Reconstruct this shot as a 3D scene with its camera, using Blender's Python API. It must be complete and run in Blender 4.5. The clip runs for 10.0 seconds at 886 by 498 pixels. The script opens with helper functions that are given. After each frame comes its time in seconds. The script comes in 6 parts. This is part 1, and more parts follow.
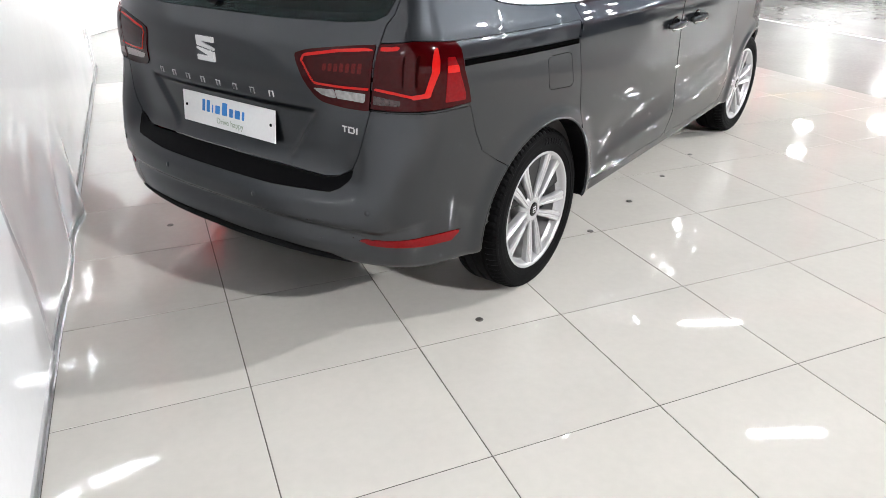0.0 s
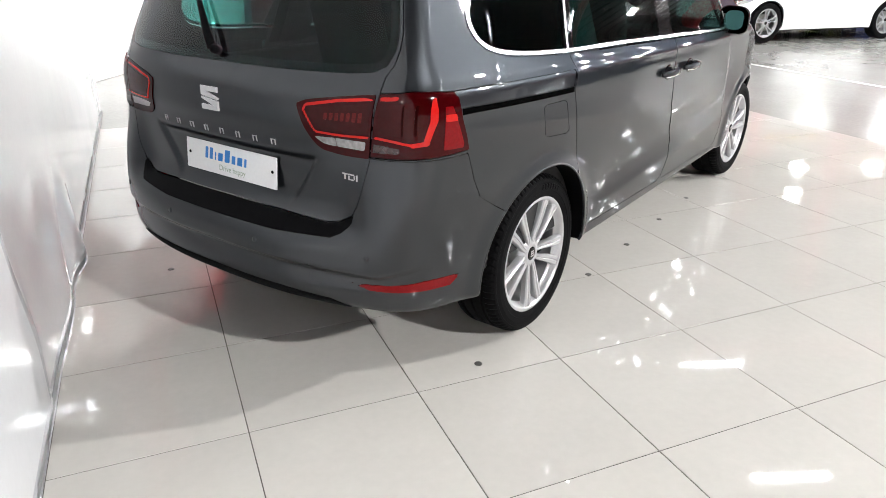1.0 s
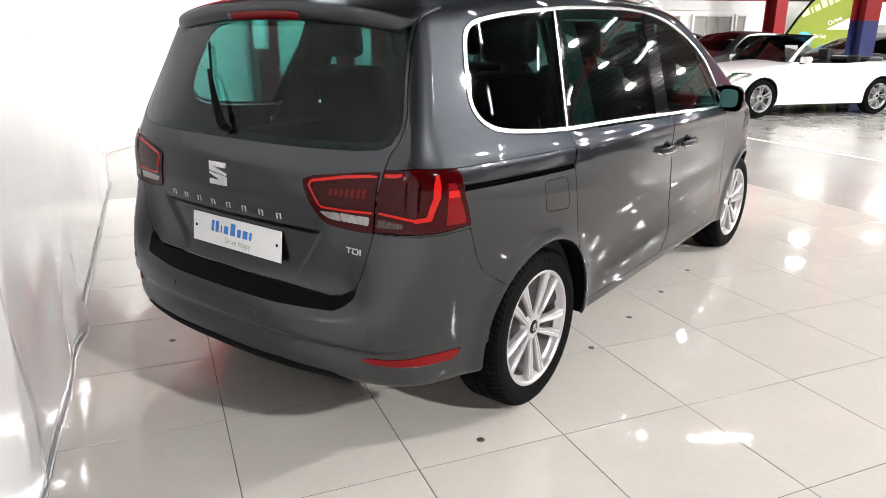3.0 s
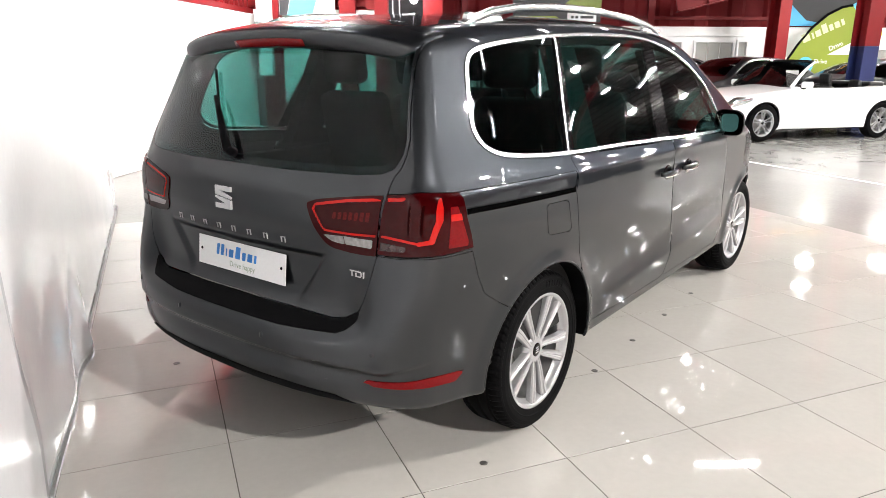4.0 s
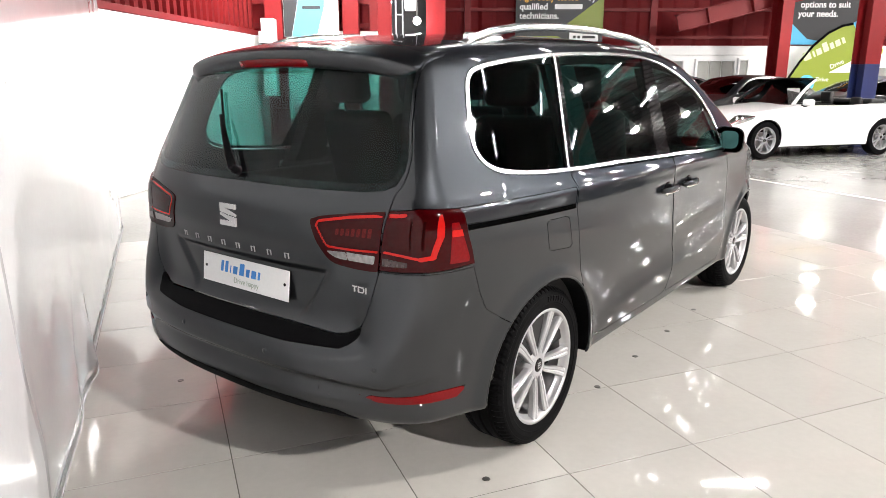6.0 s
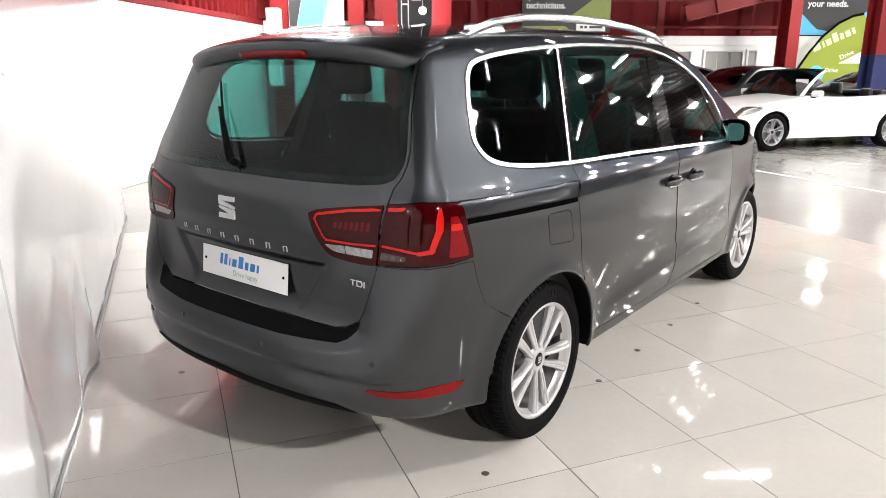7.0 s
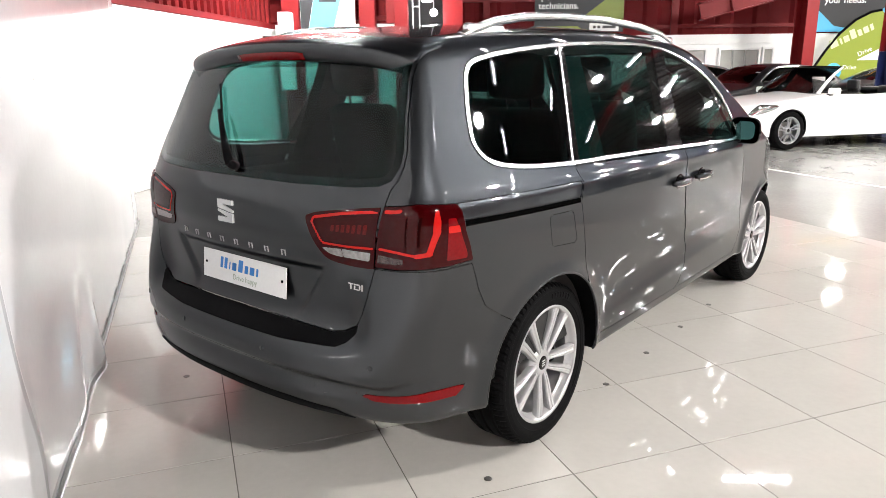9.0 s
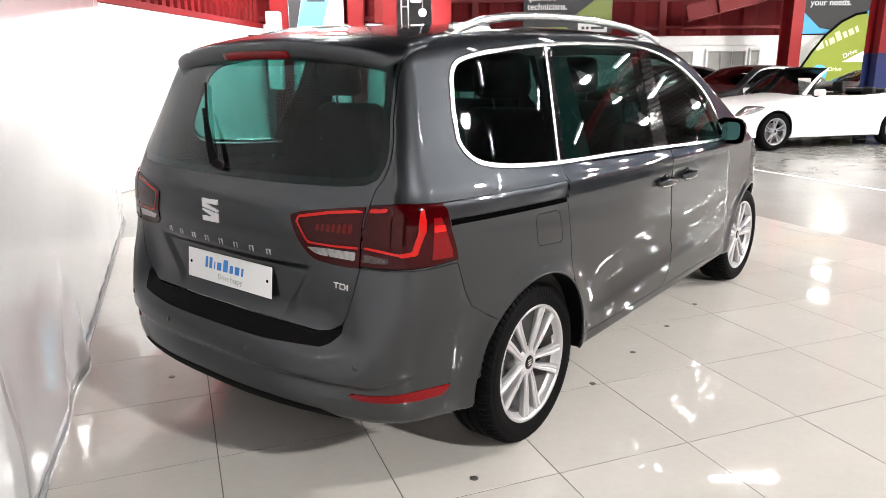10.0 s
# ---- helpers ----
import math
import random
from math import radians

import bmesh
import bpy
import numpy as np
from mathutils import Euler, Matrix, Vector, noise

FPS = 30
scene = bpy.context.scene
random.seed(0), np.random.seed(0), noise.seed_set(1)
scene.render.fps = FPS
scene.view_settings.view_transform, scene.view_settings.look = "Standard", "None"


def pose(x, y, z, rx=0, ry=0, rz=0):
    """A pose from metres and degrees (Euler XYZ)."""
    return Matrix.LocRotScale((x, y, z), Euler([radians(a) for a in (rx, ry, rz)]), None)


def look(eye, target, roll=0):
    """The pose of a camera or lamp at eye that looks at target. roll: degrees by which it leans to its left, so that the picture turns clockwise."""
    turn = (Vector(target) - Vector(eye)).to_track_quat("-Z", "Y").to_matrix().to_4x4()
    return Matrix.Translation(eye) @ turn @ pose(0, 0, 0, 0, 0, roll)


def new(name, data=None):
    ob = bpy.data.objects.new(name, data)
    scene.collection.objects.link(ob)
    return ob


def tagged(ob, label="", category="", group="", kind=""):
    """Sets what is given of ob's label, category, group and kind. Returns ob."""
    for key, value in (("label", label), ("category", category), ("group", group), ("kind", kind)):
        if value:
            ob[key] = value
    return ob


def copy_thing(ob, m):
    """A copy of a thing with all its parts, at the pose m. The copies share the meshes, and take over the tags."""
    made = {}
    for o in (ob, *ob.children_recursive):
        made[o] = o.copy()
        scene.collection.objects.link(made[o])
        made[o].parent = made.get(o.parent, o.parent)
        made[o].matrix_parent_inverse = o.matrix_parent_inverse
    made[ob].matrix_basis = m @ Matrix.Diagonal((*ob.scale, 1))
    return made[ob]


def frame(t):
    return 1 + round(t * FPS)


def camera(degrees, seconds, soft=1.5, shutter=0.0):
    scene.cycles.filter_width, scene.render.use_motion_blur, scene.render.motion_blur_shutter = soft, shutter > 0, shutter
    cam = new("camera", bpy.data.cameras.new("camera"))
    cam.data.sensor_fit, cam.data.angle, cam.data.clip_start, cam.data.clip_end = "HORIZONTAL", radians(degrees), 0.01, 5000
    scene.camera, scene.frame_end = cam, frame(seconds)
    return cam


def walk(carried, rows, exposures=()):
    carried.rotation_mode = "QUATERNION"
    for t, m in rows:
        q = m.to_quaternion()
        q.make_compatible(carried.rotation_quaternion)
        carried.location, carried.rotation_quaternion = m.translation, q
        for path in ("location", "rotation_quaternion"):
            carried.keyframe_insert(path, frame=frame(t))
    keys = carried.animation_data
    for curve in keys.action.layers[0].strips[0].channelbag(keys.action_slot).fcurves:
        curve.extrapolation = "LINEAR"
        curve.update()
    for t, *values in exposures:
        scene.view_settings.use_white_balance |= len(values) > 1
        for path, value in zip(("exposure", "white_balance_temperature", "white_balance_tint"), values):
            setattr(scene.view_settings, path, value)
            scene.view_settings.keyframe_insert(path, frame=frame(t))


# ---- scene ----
cam = camera(65.5, 10.0, soft=0.6)
PATH = [
    (0, (2.132, -1.379, 1.432), (1.068, 0.064, 0.545), 0.4),
    (0.5, (2.14, -1.382, 1.443), (1.06, 0.08, 0.608), 0.3),
    (1, (2.144, -1.39, 1.454), (1.051, 0.093, 0.675), 0.3),
    (1.5, (2.147, -1.393, 1.458), (1.038, 0.104, 0.731), 0.4),
    (2, (2.139, -1.397, 1.468), (1.023, 0.114, 0.783), 0.3),
    (2.5, (2.142, -1.392, 1.474), (1.014, 0.132, 0.838), 0.4),
    (4, (2.166, -1.409, 1.479), (1.004, 0.131, 0.953), 0.3),
    (4.5, (2.176, -1.417, 1.476), (1.002, 0.125, 0.982), 0.2),
    (5, (2.175, -1.422, 1.477), (0.996, 0.123, 1.006), 0.2),
    (5.5, (2.182, -1.431, 1.473), (1.004, 0.117, 1.006), 0.0),
    (7, (2.195, -1.394, 1.482), (1.005, 0.134, 0.982), 0.1),
    (7.5, (2.199, -1.379, 1.482), (0.995, 0.137, 0.98), -0.1),
    (8, (2.213, -1.359, 1.476), (0.992, 0.145, 0.978), -0.1),
    (8.5, (2.216, -1.341, 1.474), (0.988, 0.157, 0.975), -0.2),
    (9, (2.22, -1.335, 1.475), (0.994, 0.166, 0.981), -0.6),
    (9.5, (2.231, -1.329, 1.469), (1.015, 0.182, 0.981), -0.8),
    (10, (2.229, -1.326, 1.471), (1.027, 0.194, 0.978), -0.4),
]
# the picture turns slightly warmer as the camera tilts up to the red walls
walk(cam, [(t, look(eye, target, roll)) for t, eye, target, roll in PATH],
     exposures=[(0, 2.63, 6250, 9.5), (1.5, 2.63, 6350, 10), (4.0, 2.62, 6600, 11.5), (10, 2.62, 6600, 11.5)])

# ---- world: a closed hall, so only a faint grey beyond its walls ----
world = bpy.data.worlds.new("hall_surround")
scene.world = world
world.use_nodes = True
world.node_tree.nodes["Background"].inputs[0].default_value = (0.6, 0.62, 0.65, 1)
world.node_tree.nodes["Background"].inputs[1].default_value = 0.05
TUBE_GLOW = 34.0
BAY_GLOW = 40.0
HIGH_BAY_GLOW = 530.0


# ---- materials ----
def material(name, colour, rough=0.5, metal=0.0, coat=0.0, coat_rough=0.03, coat_ior=1.5, grain=0.0, grain_size=40.0, stain=0.0, stain_size=1.5,
             bump=0.0, bump_size=60.0, per_piece=0.0, rough_var=0.0, ior=1.5, emit=0.0):
    m = bpy.data.materials.new(name)
    m.use_nodes = True
    nt = m.node_tree
    b = nt.nodes["Principled BSDF"]
    b.inputs["Base Color"].default_value = (*colour, 1)
    b.inputs["Roughness"].default_value = rough
    b.inputs["Metallic"].default_value = metal
    b.inputs["IOR"].default_value = ior
    b.inputs["Coat Weight"].default_value = coat
    b.inputs["Coat Roughness"].default_value = coat_rough
    b.inputs["Coat IOR"].default_value = coat_ior
    if emit:
        b.inputs["Emission Color"].default_value = (*colour, 1)
        b.inputs["Emission Strength"].default_value = emit
    where = nt.nodes.new("ShaderNodeTexCoord").outputs["Object"]

    def wave(size, detail=4.0):
        n = nt.nodes.new("ShaderNodeTexNoise")
        n.inputs["Scale"].default_value, n.inputs["Detail"].default_value = size, detail
        nt.links.new(where, n.inputs["Vector"])
        return n.outputs["Fac"]

    def spread(fac, low, high):
        r = nt.nodes.new("ShaderNodeMapRange")
        r.inputs["From Min"].default_value, r.inputs["From Max"].default_value = 0.3, 0.7
        r.inputs["To Min"].default_value, r.inputs["To Max"].default_value = low, high
        nt.links.new(fac, r.inputs["Value"])
        return r.outputs["Result"]

    scales = []
    if grain:
        scales.append(spread(wave(grain_size), 1 - grain, 1 + grain))
    if stain:
        scales.append(spread(wave(stain_size, 6.0), 1 - stain, 1 + stain * 0.5))
    if per_piece:
        r = nt.nodes.new("ShaderNodeMapRange")
        r.inputs["To Min"].default_value, r.inputs["To Max"].default_value = 1 - per_piece, 1 + per_piece
        nt.links.new(nt.nodes.new("ShaderNodeObjectInfo").outputs["Random"], r.inputs["Value"])
        scales.append(r.outputs["Result"])
    if scales:
        total = scales[0]
        for s in scales[1:]:
            k = nt.nodes.new("ShaderNodeMath")
            k.operation = "MULTIPLY"
            nt.links.new(total, k.inputs[0])
            nt.links.new(s, k.inputs[1])
            total = k.outputs[0]
        v = nt.nodes.new("ShaderNodeVectorMath")
        v.operation = "SCALE"
        v.inputs[0].default_value = colour
        nt.links.new(total, v.inputs["Scale"])
        nt.links.new(v.outputs[0], b.inputs["Base Color"])
    if rough_var:
        nt.links.new(spread(wave(3.0, 6.0), rough * (1 - rough_var), rough * (1 + rough_var)), b.inputs["Roughness"])
    if bump:
        n = nt.nodes.new("ShaderNodeBump")
        n.inputs["Strength"].default_value, n.inputs["Distance"].default_value = 1.0, bump
        nt.links.new(wave(bump_size, 3.0), n.inputs["Height"])
        nt.links.new(n.outputs[0], b.inputs["Normal"])
    return m


def glass(name, tint, ior=1.4):
    """A thin tinted pane: what passes is tinted, what mirrors grows towards a grazing view."""
    m = bpy.data.materials.new(name)
    m.use_nodes = True
    nt = m.node_tree
    nt.nodes.remove(nt.nodes["Principled BSDF"])
    facing, power, gloss, clear, shine, mix = (nt.nodes.new("ShaderNode" + k) for k in ("LayerWeight", "Math", "Math", "BsdfTransparent", "BsdfGlossy", "MixShader"))
    facing.inputs["Blend"].default_value = 0.5
    power.operation, gloss.operation = "POWER", "MULTIPLY_ADD"
    power.inputs[1].default_value = 5.0
    low = ((ior - 1) / (ior + 1)) ** 2
    gloss.inputs[1].default_value, gloss.inputs[2].default_value = 1 - low, low
    nt.links.new(facing.outputs["Facing"], power.inputs[0])
    nt.links.new(power.outputs[0], gloss.inputs[0])
    clear.inputs["Color"].default_value = (*tint, 1)
    shine.inputs["Roughness"].default_value = 0.015
    shine.inputs["Color"].default_value = (1, 1, 1, 1)
    for a, c in ((gloss.outputs[0], mix.inputs[0]), (clear.outputs[0], mix.inputs[1]), (shine.outputs[0], mix.inputs[2]),
                 (mix.outputs[0], nt.nodes["Material Output"].inputs["Surface"])):
        nt.links.new(a, c)
    return m


def plain_tint(name, tint):
    """The inner face of a pane, which only tints."""
    m = bpy.data.materials.new(name)
    m.use_nodes = True
    m.node_tree.nodes.remove(m.node_tree.nodes["Principled BSDF"])
    clear = m.node_tree.nodes.new("ShaderNodeBsdfTransparent")
    clear.inputs["Color"].default_value = (*tint, 1)
    m.node_tree.links.new(clear.outputs[0], m.node_tree.nodes["Material Output"].inputs["Surface"])
    return m


PAINT = material("grey_metallic_paint", (0.028, 0.031, 0.035), 0.42, 0.95, coat=1.0, coat_rough=0.026, coat_ior=1.5, grain=0.06, grain_size=900, bump=0.00004, bump_size=14)
PAINT.node_tree.nodes["Principled BSDF"].inputs["Specular Tint"].default_value = (0.37, 0.38, 0.40, 1)
LINING = material("dark_cabin_lining", (0.012, 0.012, 0.012), 0.85, grain=0.15, grain_size=300)
HEADLINER = material("pale_roof_lining", (0.28, 0.27, 0.26), 0.9, grain=0.05, grain_size=300)
BADGE = material("bright_badge_metal", (0.85, 0.85, 0.86), 0.2, 0.7)
BLACK_GLOSS = material("gloss_black_trim", (0.004, 0.004, 0.0045), 0.04, ior=1.38)
BLACK_PLASTIC = material("grained_black_plastic", (0.003, 0.003, 0.0034), 0.6, ior=1.12, grain=0.2, grain_size=500, bump=0.0002, bump_size=700)
RUBBER = material("tyre_rubber", (0.004, 0.004, 0.0043), 0.7, ior=1.12, grain=0.25, grain_size=120, bump=0.0002, bump_size=300, stain=0.2, stain_size=12)
ALLOY = material("silver_painted_alloy", (0.42, 0.42, 0.43), 0.30, 0.5, coat=0.5, coat_rough=0.08, grain=0.03, grain_size=200)
ALLOY_DARK = material("dusty_rim_barrel", (0.42, 0.42, 0.425), 0.38, 0.35, stain=0.25, stain_size=9)
CHROME = material("bright_chrome", (0.86, 0.87, 0.88), 0.07, 1.0)
SATIN = material("satin_anodised_aluminium", (0.78, 0.79, 0.80), 0.26, 1.0, grain=0.03, grain_size=300)
STEEL = material("brake_disc_steel", (0.28, 0.27, 0.26), 0.4, 1.0, grain=0.2, grain_size=90)
LENS_RED = material("dark_red_lamp_lens", (0.027, 0.0005, 0.0011), 0.10, ior=1.10, coat=0.3, coat_rough=0.01, grain=0.12, grain_size=60)
LENS_DARK = material("smoked_red_reflector_bowl", (0.028, 0.0014, 0.0016), 0.12, ior=1.12, coat=0.3, coat_rough=0.01, grain=0.12, grain_size=30)
LENS_BRIGHT = material("bright_red_light_guide", (0.40, 0.007, 0.005), 0.2, ior=1.15, coat=0.5, coat_rough=0.02, grain=0.06, grain_size=150)
LENS_MID = material("ribbed_red_reflector", (0.13, 0.0015, 0.003), 0.2, ior=1.15, coat=0.3, coat_rough=0.03, grain=0.1, grain_size=120, bump=0.00015, bump_size=260)
LENS_CLEAR = material("clear_reversing_lens", (0.30, 0.28, 0.28), 0.14, 0.5, coat=1.0, grain=0.25, grain_size=60)
LENS_CELL = material("dim_red_lamp_cell", (0.075, 0.003, 0.003), 0.2, ior=1.12, coat=0.3, coat_rough=0.01, grain=0.3, grain_size=200)
LENS_RIB = material("near_black_lens_rib", (0.012, 0.0008, 0.0009), 0.3, ior=1.06, grain=0.1)
# shade inside the door rail's recess, as a shineless near-black
RAIL_SHADE = material("rail_recess_shade", (0.0015, 0.0015, 0.0016), 0.9, ior=1.02, grain=0.2)
LENS_SMOKE = material("smoked_lower_lens", (0.055, 0.035, 0.035), 0.14, 0.5, coat=0.4, grain=0.25, grain_size=60)
PLATE_WHITE = material("white_acrylic_plate", (0.80, 0.80, 0.80), 0.22, coat=0.4, grain=0.02, grain_size=80)
PLATE_BLUE = material("blue_print", (0.02, 0.19, 0.56), 0.4, grain=0.03)
PLATE_GREY = material("grey_green_print", (0.30, 0.36, 0.28), 0.4, grain=0.03)
PRIVACY = glass("dark_privacy_glass", (0.40, 0.61, 0.59), 1.30)
CLEAR_GLASS = glass("green_tinted_glass", (0.52, 0.60, 0.585))
PRIVACY_IN = plain_tint("privacy_glass_inner_face", (0.40, 0.61, 0.59))
CLEAR_IN = plain_tint("green_glass_inner_face", (0.52, 0.60, 0.585))
MIRROR = material("mirror_glass", (0.035, 0.09, 0.087), 0.02, 1.0)
SEAT_CLOTH = material("charcoal_seat_cloth", (0.016, 0.016, 0.017), 0.9, grain=0.25, grain_size=250, bump=0.0006, bump_size=400)

TILE = material("polished_cream_porcelain", (0.500, 0.481, 0.449), 0.036, grain=0.018, grain_size=30, stain=0.05, stain_size=2.2, per_piece=0.022, rough_var=0.5, ior=1.55)
GROUT = material("grey_tile_joint", (0.10, 0.09, 0.08), 0.85, grain=0.2, grain_size=60, stain=0.2)
CONCRETE = material("sealed_grey_concrete", (0.29, 0.287, 0.275), 0.20, grain=0.06, grain_size=25, stain=0.13, stain_size=0.55, rough_var=0.15, bump=0.0001, bump_size=6)
LINE_PAINT = material("worn_white_floor_paint", (0.62, 0.62, 0.60), 0.4, grain=0.2, grain_size=14, stain=0.15, stain_size=5)
STUD = material("dull_metal_stud", (0.10, 0.095, 0.09), 0.45, 0.6, grain=0.2, grain_size=200)
WHITE_PANEL = material("glossy_white_wall_panel", (0.62, 0.63, 0.65), 0.11, grain=0.015, grain_size=30, stain=0.03, stain_size=1.2, bump=0.00015, bump_size=1.8, rough_var=0.3)
WHITE_WALL = material("white_painted_wall", (0.80, 0.80, 0.795), 0.5, grain=0.02, grain_size=40, stain=0.04, stain_size=0.8)
RED_CLAD = material("red_painted_cladding", (0.23, 0.007, 0.010), 0.6, ior=1.35, grain=0.05, grain_size=20, stain=0.12, stain_size=0.7)
RED_STEEL = material("red_painted_steel", (0.17, 0.006, 0.008), 0.5, ior=1.35, grain=0.05, grain_size=30, stain=0.12, stain_size=1.3)
NAVY = material("navy_painted_steel", (0.014, 0.022, 0.09), 0.4, grain=0.1, stain=0.2)
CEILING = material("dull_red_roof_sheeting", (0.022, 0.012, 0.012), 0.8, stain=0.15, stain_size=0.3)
# near-black colour that stands for shade in gaps and behind the columns
SHADE_BLACK = material("near_black_shade", (0.012, 0.012, 0.014), 0.8, grain=0.2)
SIGN_DARK = material("charcoal_banner_print", (0.022, 0.023, 0.026), 0.5, grain=0.04)
SIGN_GREEN = material("lime_banner_print", (0.20, 0.25, 0.022), 0.45, grain=0.04)
SIGN_BLUE = material("sky_blue_banner_print", (0.08, 0.42, 0.70), 0.45, grain=0.04)
SIGN_WHITE = material("white_banner_print", (0.80, 0.80, 0.80), 0.45, grain=0.02)
SIGN_PALE = material("pale_lime_banner_print", (0.56, 0.60, 0.36), 0.45, grain=0.03)
SIGN_AMBER = material("amber_banner_print", (0.85, 0.42, 0.04), 0.45, grain=0.02)
SIGN_YELLOW = material("yellow_safety_sign", (0.80, 0.62, 0.03), 0.4, grain=0.03)
TUBE = material("lit_fluorescent_tube", (0.965, 0.985, 1.0), 0.4, emit=TUBE_GLOW)
BAY = material("lit_high_bay_lens", (1.0, 0.98, 0.94), 0.4, emit=BAY_GLOW)
HIGH_BAY = material("lit_high_bay_dome", (1.0, 0.975, 0.935), 0.4, emit=HIGH_BAY_GLOW)
FITTING = material("white_enamel_fitting", (0.75, 0.75, 0.75), 0.35, grain=0.03)
WHITE_PAINT = material("white_car_paint", (0.82, 0.82, 0.82), 0.3, coat=1.0, grain=0.01, bump=0.00004, bump_size=14)
SILVER_PAINT = material("silver_car_paint", (0.36, 0.37, 0.38), 0.3, 0.6, coat=1.0, grain=0.03, bump=0.00004, bump_size=14)
DARK_PAINT = material("black_car_paint", (0.006, 0.0065, 0.008), 0.3, 0.2, coat=0.6, grain=0.03, bump=0.00004, bump_size=14)
CABIN_BLACK = material("black_leather", (0.014, 0.014, 0.015), 0.45, grain=0.2, grain_size=80, bump=0.0008, bump_size=120)
WINDOW_GREY = material("curtained_window_glass", (0.36, 0.36, 0.34), 0.15, grain=0.05, stain=0.15, stain_size=2)
GREY_METAL = material("galvanised_steel", (0.35, 0.36, 0.37), 0.4, 0.8, grain=0.1, stain=0.15)


# ---- building tools ----
def turn_at(x, y, degrees):
    return Matrix.Translation((x, y, 0)) @ Matrix.Rotation(radians(degrees), 4, "Z")


HALL = turn_at(2.18, -1.43, 38.0)      # hall axes: x along the back wall, y towards it
PLATFORM = turn_at(0.0, 0.0, 59.4)     # tiled platform axes: x away from the white partition, y along it


def thing(name, label, category, group="", at=None):
    ob = new(name)
    ob.empty_display_size = 0.1
    if at is not None:
        ob.matrix_world = at
    return tagged(ob, label, category, group)


def part(name, bm, mat, parent=None, label="", smooth=False):
    """Links a bmesh as one mesh object under a thing or a part."""
    me = bpy.data.meshes.new(name)
    bm.to_mesh(me)
    bm.free()
    for m in mat if isinstance(mat, (list, tuple)) else (mat,):
        me.materials.append(m)
    if smooth:
        me.polygons.foreach_set("use_smooth", [True] * len(me.polygons))
    ob = new(name, me)
    ob.parent = parent
    return tagged(ob, label)


def block(bm, x0, x1, y0, y1, z0, z1, bevel=0.0, segments=2, m=None):
    made = bmesh.ops.create_cube(bm, size=1.0, matrix=Matrix.Translation(((x0 + x1) / 2, (y0 + y1) / 2, (z0 + z1) / 2))
                                 @ Matrix.Diagonal((abs(x1 - x0), abs(y1 - y0), abs(z1 - z0), 1)))["verts"]
    if bevel:
        edges = list({e for v in made for e in v.link_edges})
        out = bmesh.ops.bevel(bm, geom=edges, offset=bevel, segments=segments, affect="EDGES", profile=0.5)
        made = list({v for f in out["faces"] for v in f.verts} | {v for v in made if v.is_valid})
    if m is not None:
        bmesh.ops.transform(bm, matrix=m, verts=made)
    return made


def box_part(name, dims, mat, parent=None, label="", bevel=0.004, m=None, smooth=False):
    bm = bmesh.new()
    block(bm, *dims, bevel=bevel, m=m)
    return part(name, bm, mat, parent, label, smooth)


def slab(name, pts, z0, z1, mat, parent=None, label="", m=None):
    """An upright-sided plate from an outline in x, y, or, turned by m, in any plane."""
    bm = bmesh.new()
    f = bm.faces.new([bm.verts.new((x, y, z0)) for x, y in pts])
    out = bmesh.ops.extrude_face_region(bm, geom=[f])
    bmesh.ops.translate(bm, verts=[v for v in out["geom"] if isinstance(v, bmesh.types.BMVert)], vec=(0, 0, z1 - z0))
    bmesh.ops.recalc_face_normals(bm, faces=bm.faces)
    if m is not None:
        bmesh.ops.transform(bm, matrix=m, verts=bm.verts)
    return part(name, bm, mat, parent, label)


def lathe(bm, profile, steps=64, axis="X"):
    """A turned form from (radius, place along the axis) pairs."""
    rings = []
    for k in range(steps):
        a = 2 * math.pi * k / steps
        c, s = math.cos(a), math.sin(a)
        rings.append([bm.verts.new((p, r * c, r * s) if axis == "X" else (r * c, r * s, p)) for r, p in profile])
    for k in range(steps):
        a, b = rings[k], rings[(k + 1) % steps]
        for i in range(len(profile) - 1):
            bm.faces.new((a[i], a[i + 1], b[i + 1], b[i]))
    bmesh.ops.remove_doubles(bm, verts=bm.verts, dist=1e-6)
    bmesh.ops.recalc_face_normals(bm, faces=bm.faces)


def tube_along(bm, points, radius, sides=10, squash=(1.0, 1.0), closed=False):
    """A bar that follows a line of points; squash scales it sideways and upwards."""
    pts = [Vector(p) for p in points]
    rings = []
    for i, p in enumerate(pts):
        d = (pts[min(i + 1, len(pts) - 1)] - pts[max(i - 1, 0)]).normalized()
        side = d.cross(Vector((0, 0, 1)))
        side = side.normalized() if side.length > 1e-4 else Vector((1, 0, 0))
        up = side.cross(d)
        r = radius[i] if isinstance(radius, (list, tuple)) else radius
        rings.append([bm.verts.new(p + side * (r * squash[0] * math.cos(2 * math.pi * k / sides)) + up * (r * squash[1] * math.sin(2 * math.pi * k / sides)))
                      for k in range(sides)])
    for a, b in zip(rings, rings[1:]):
        for k in range(sides):
            bm.faces.new((a[k], a[(k + 1) % sides], b[(k + 1) % sides], b[k]))
    bm.faces.new(rings[0][::-1])
    bm.faces.new(rings[-1])


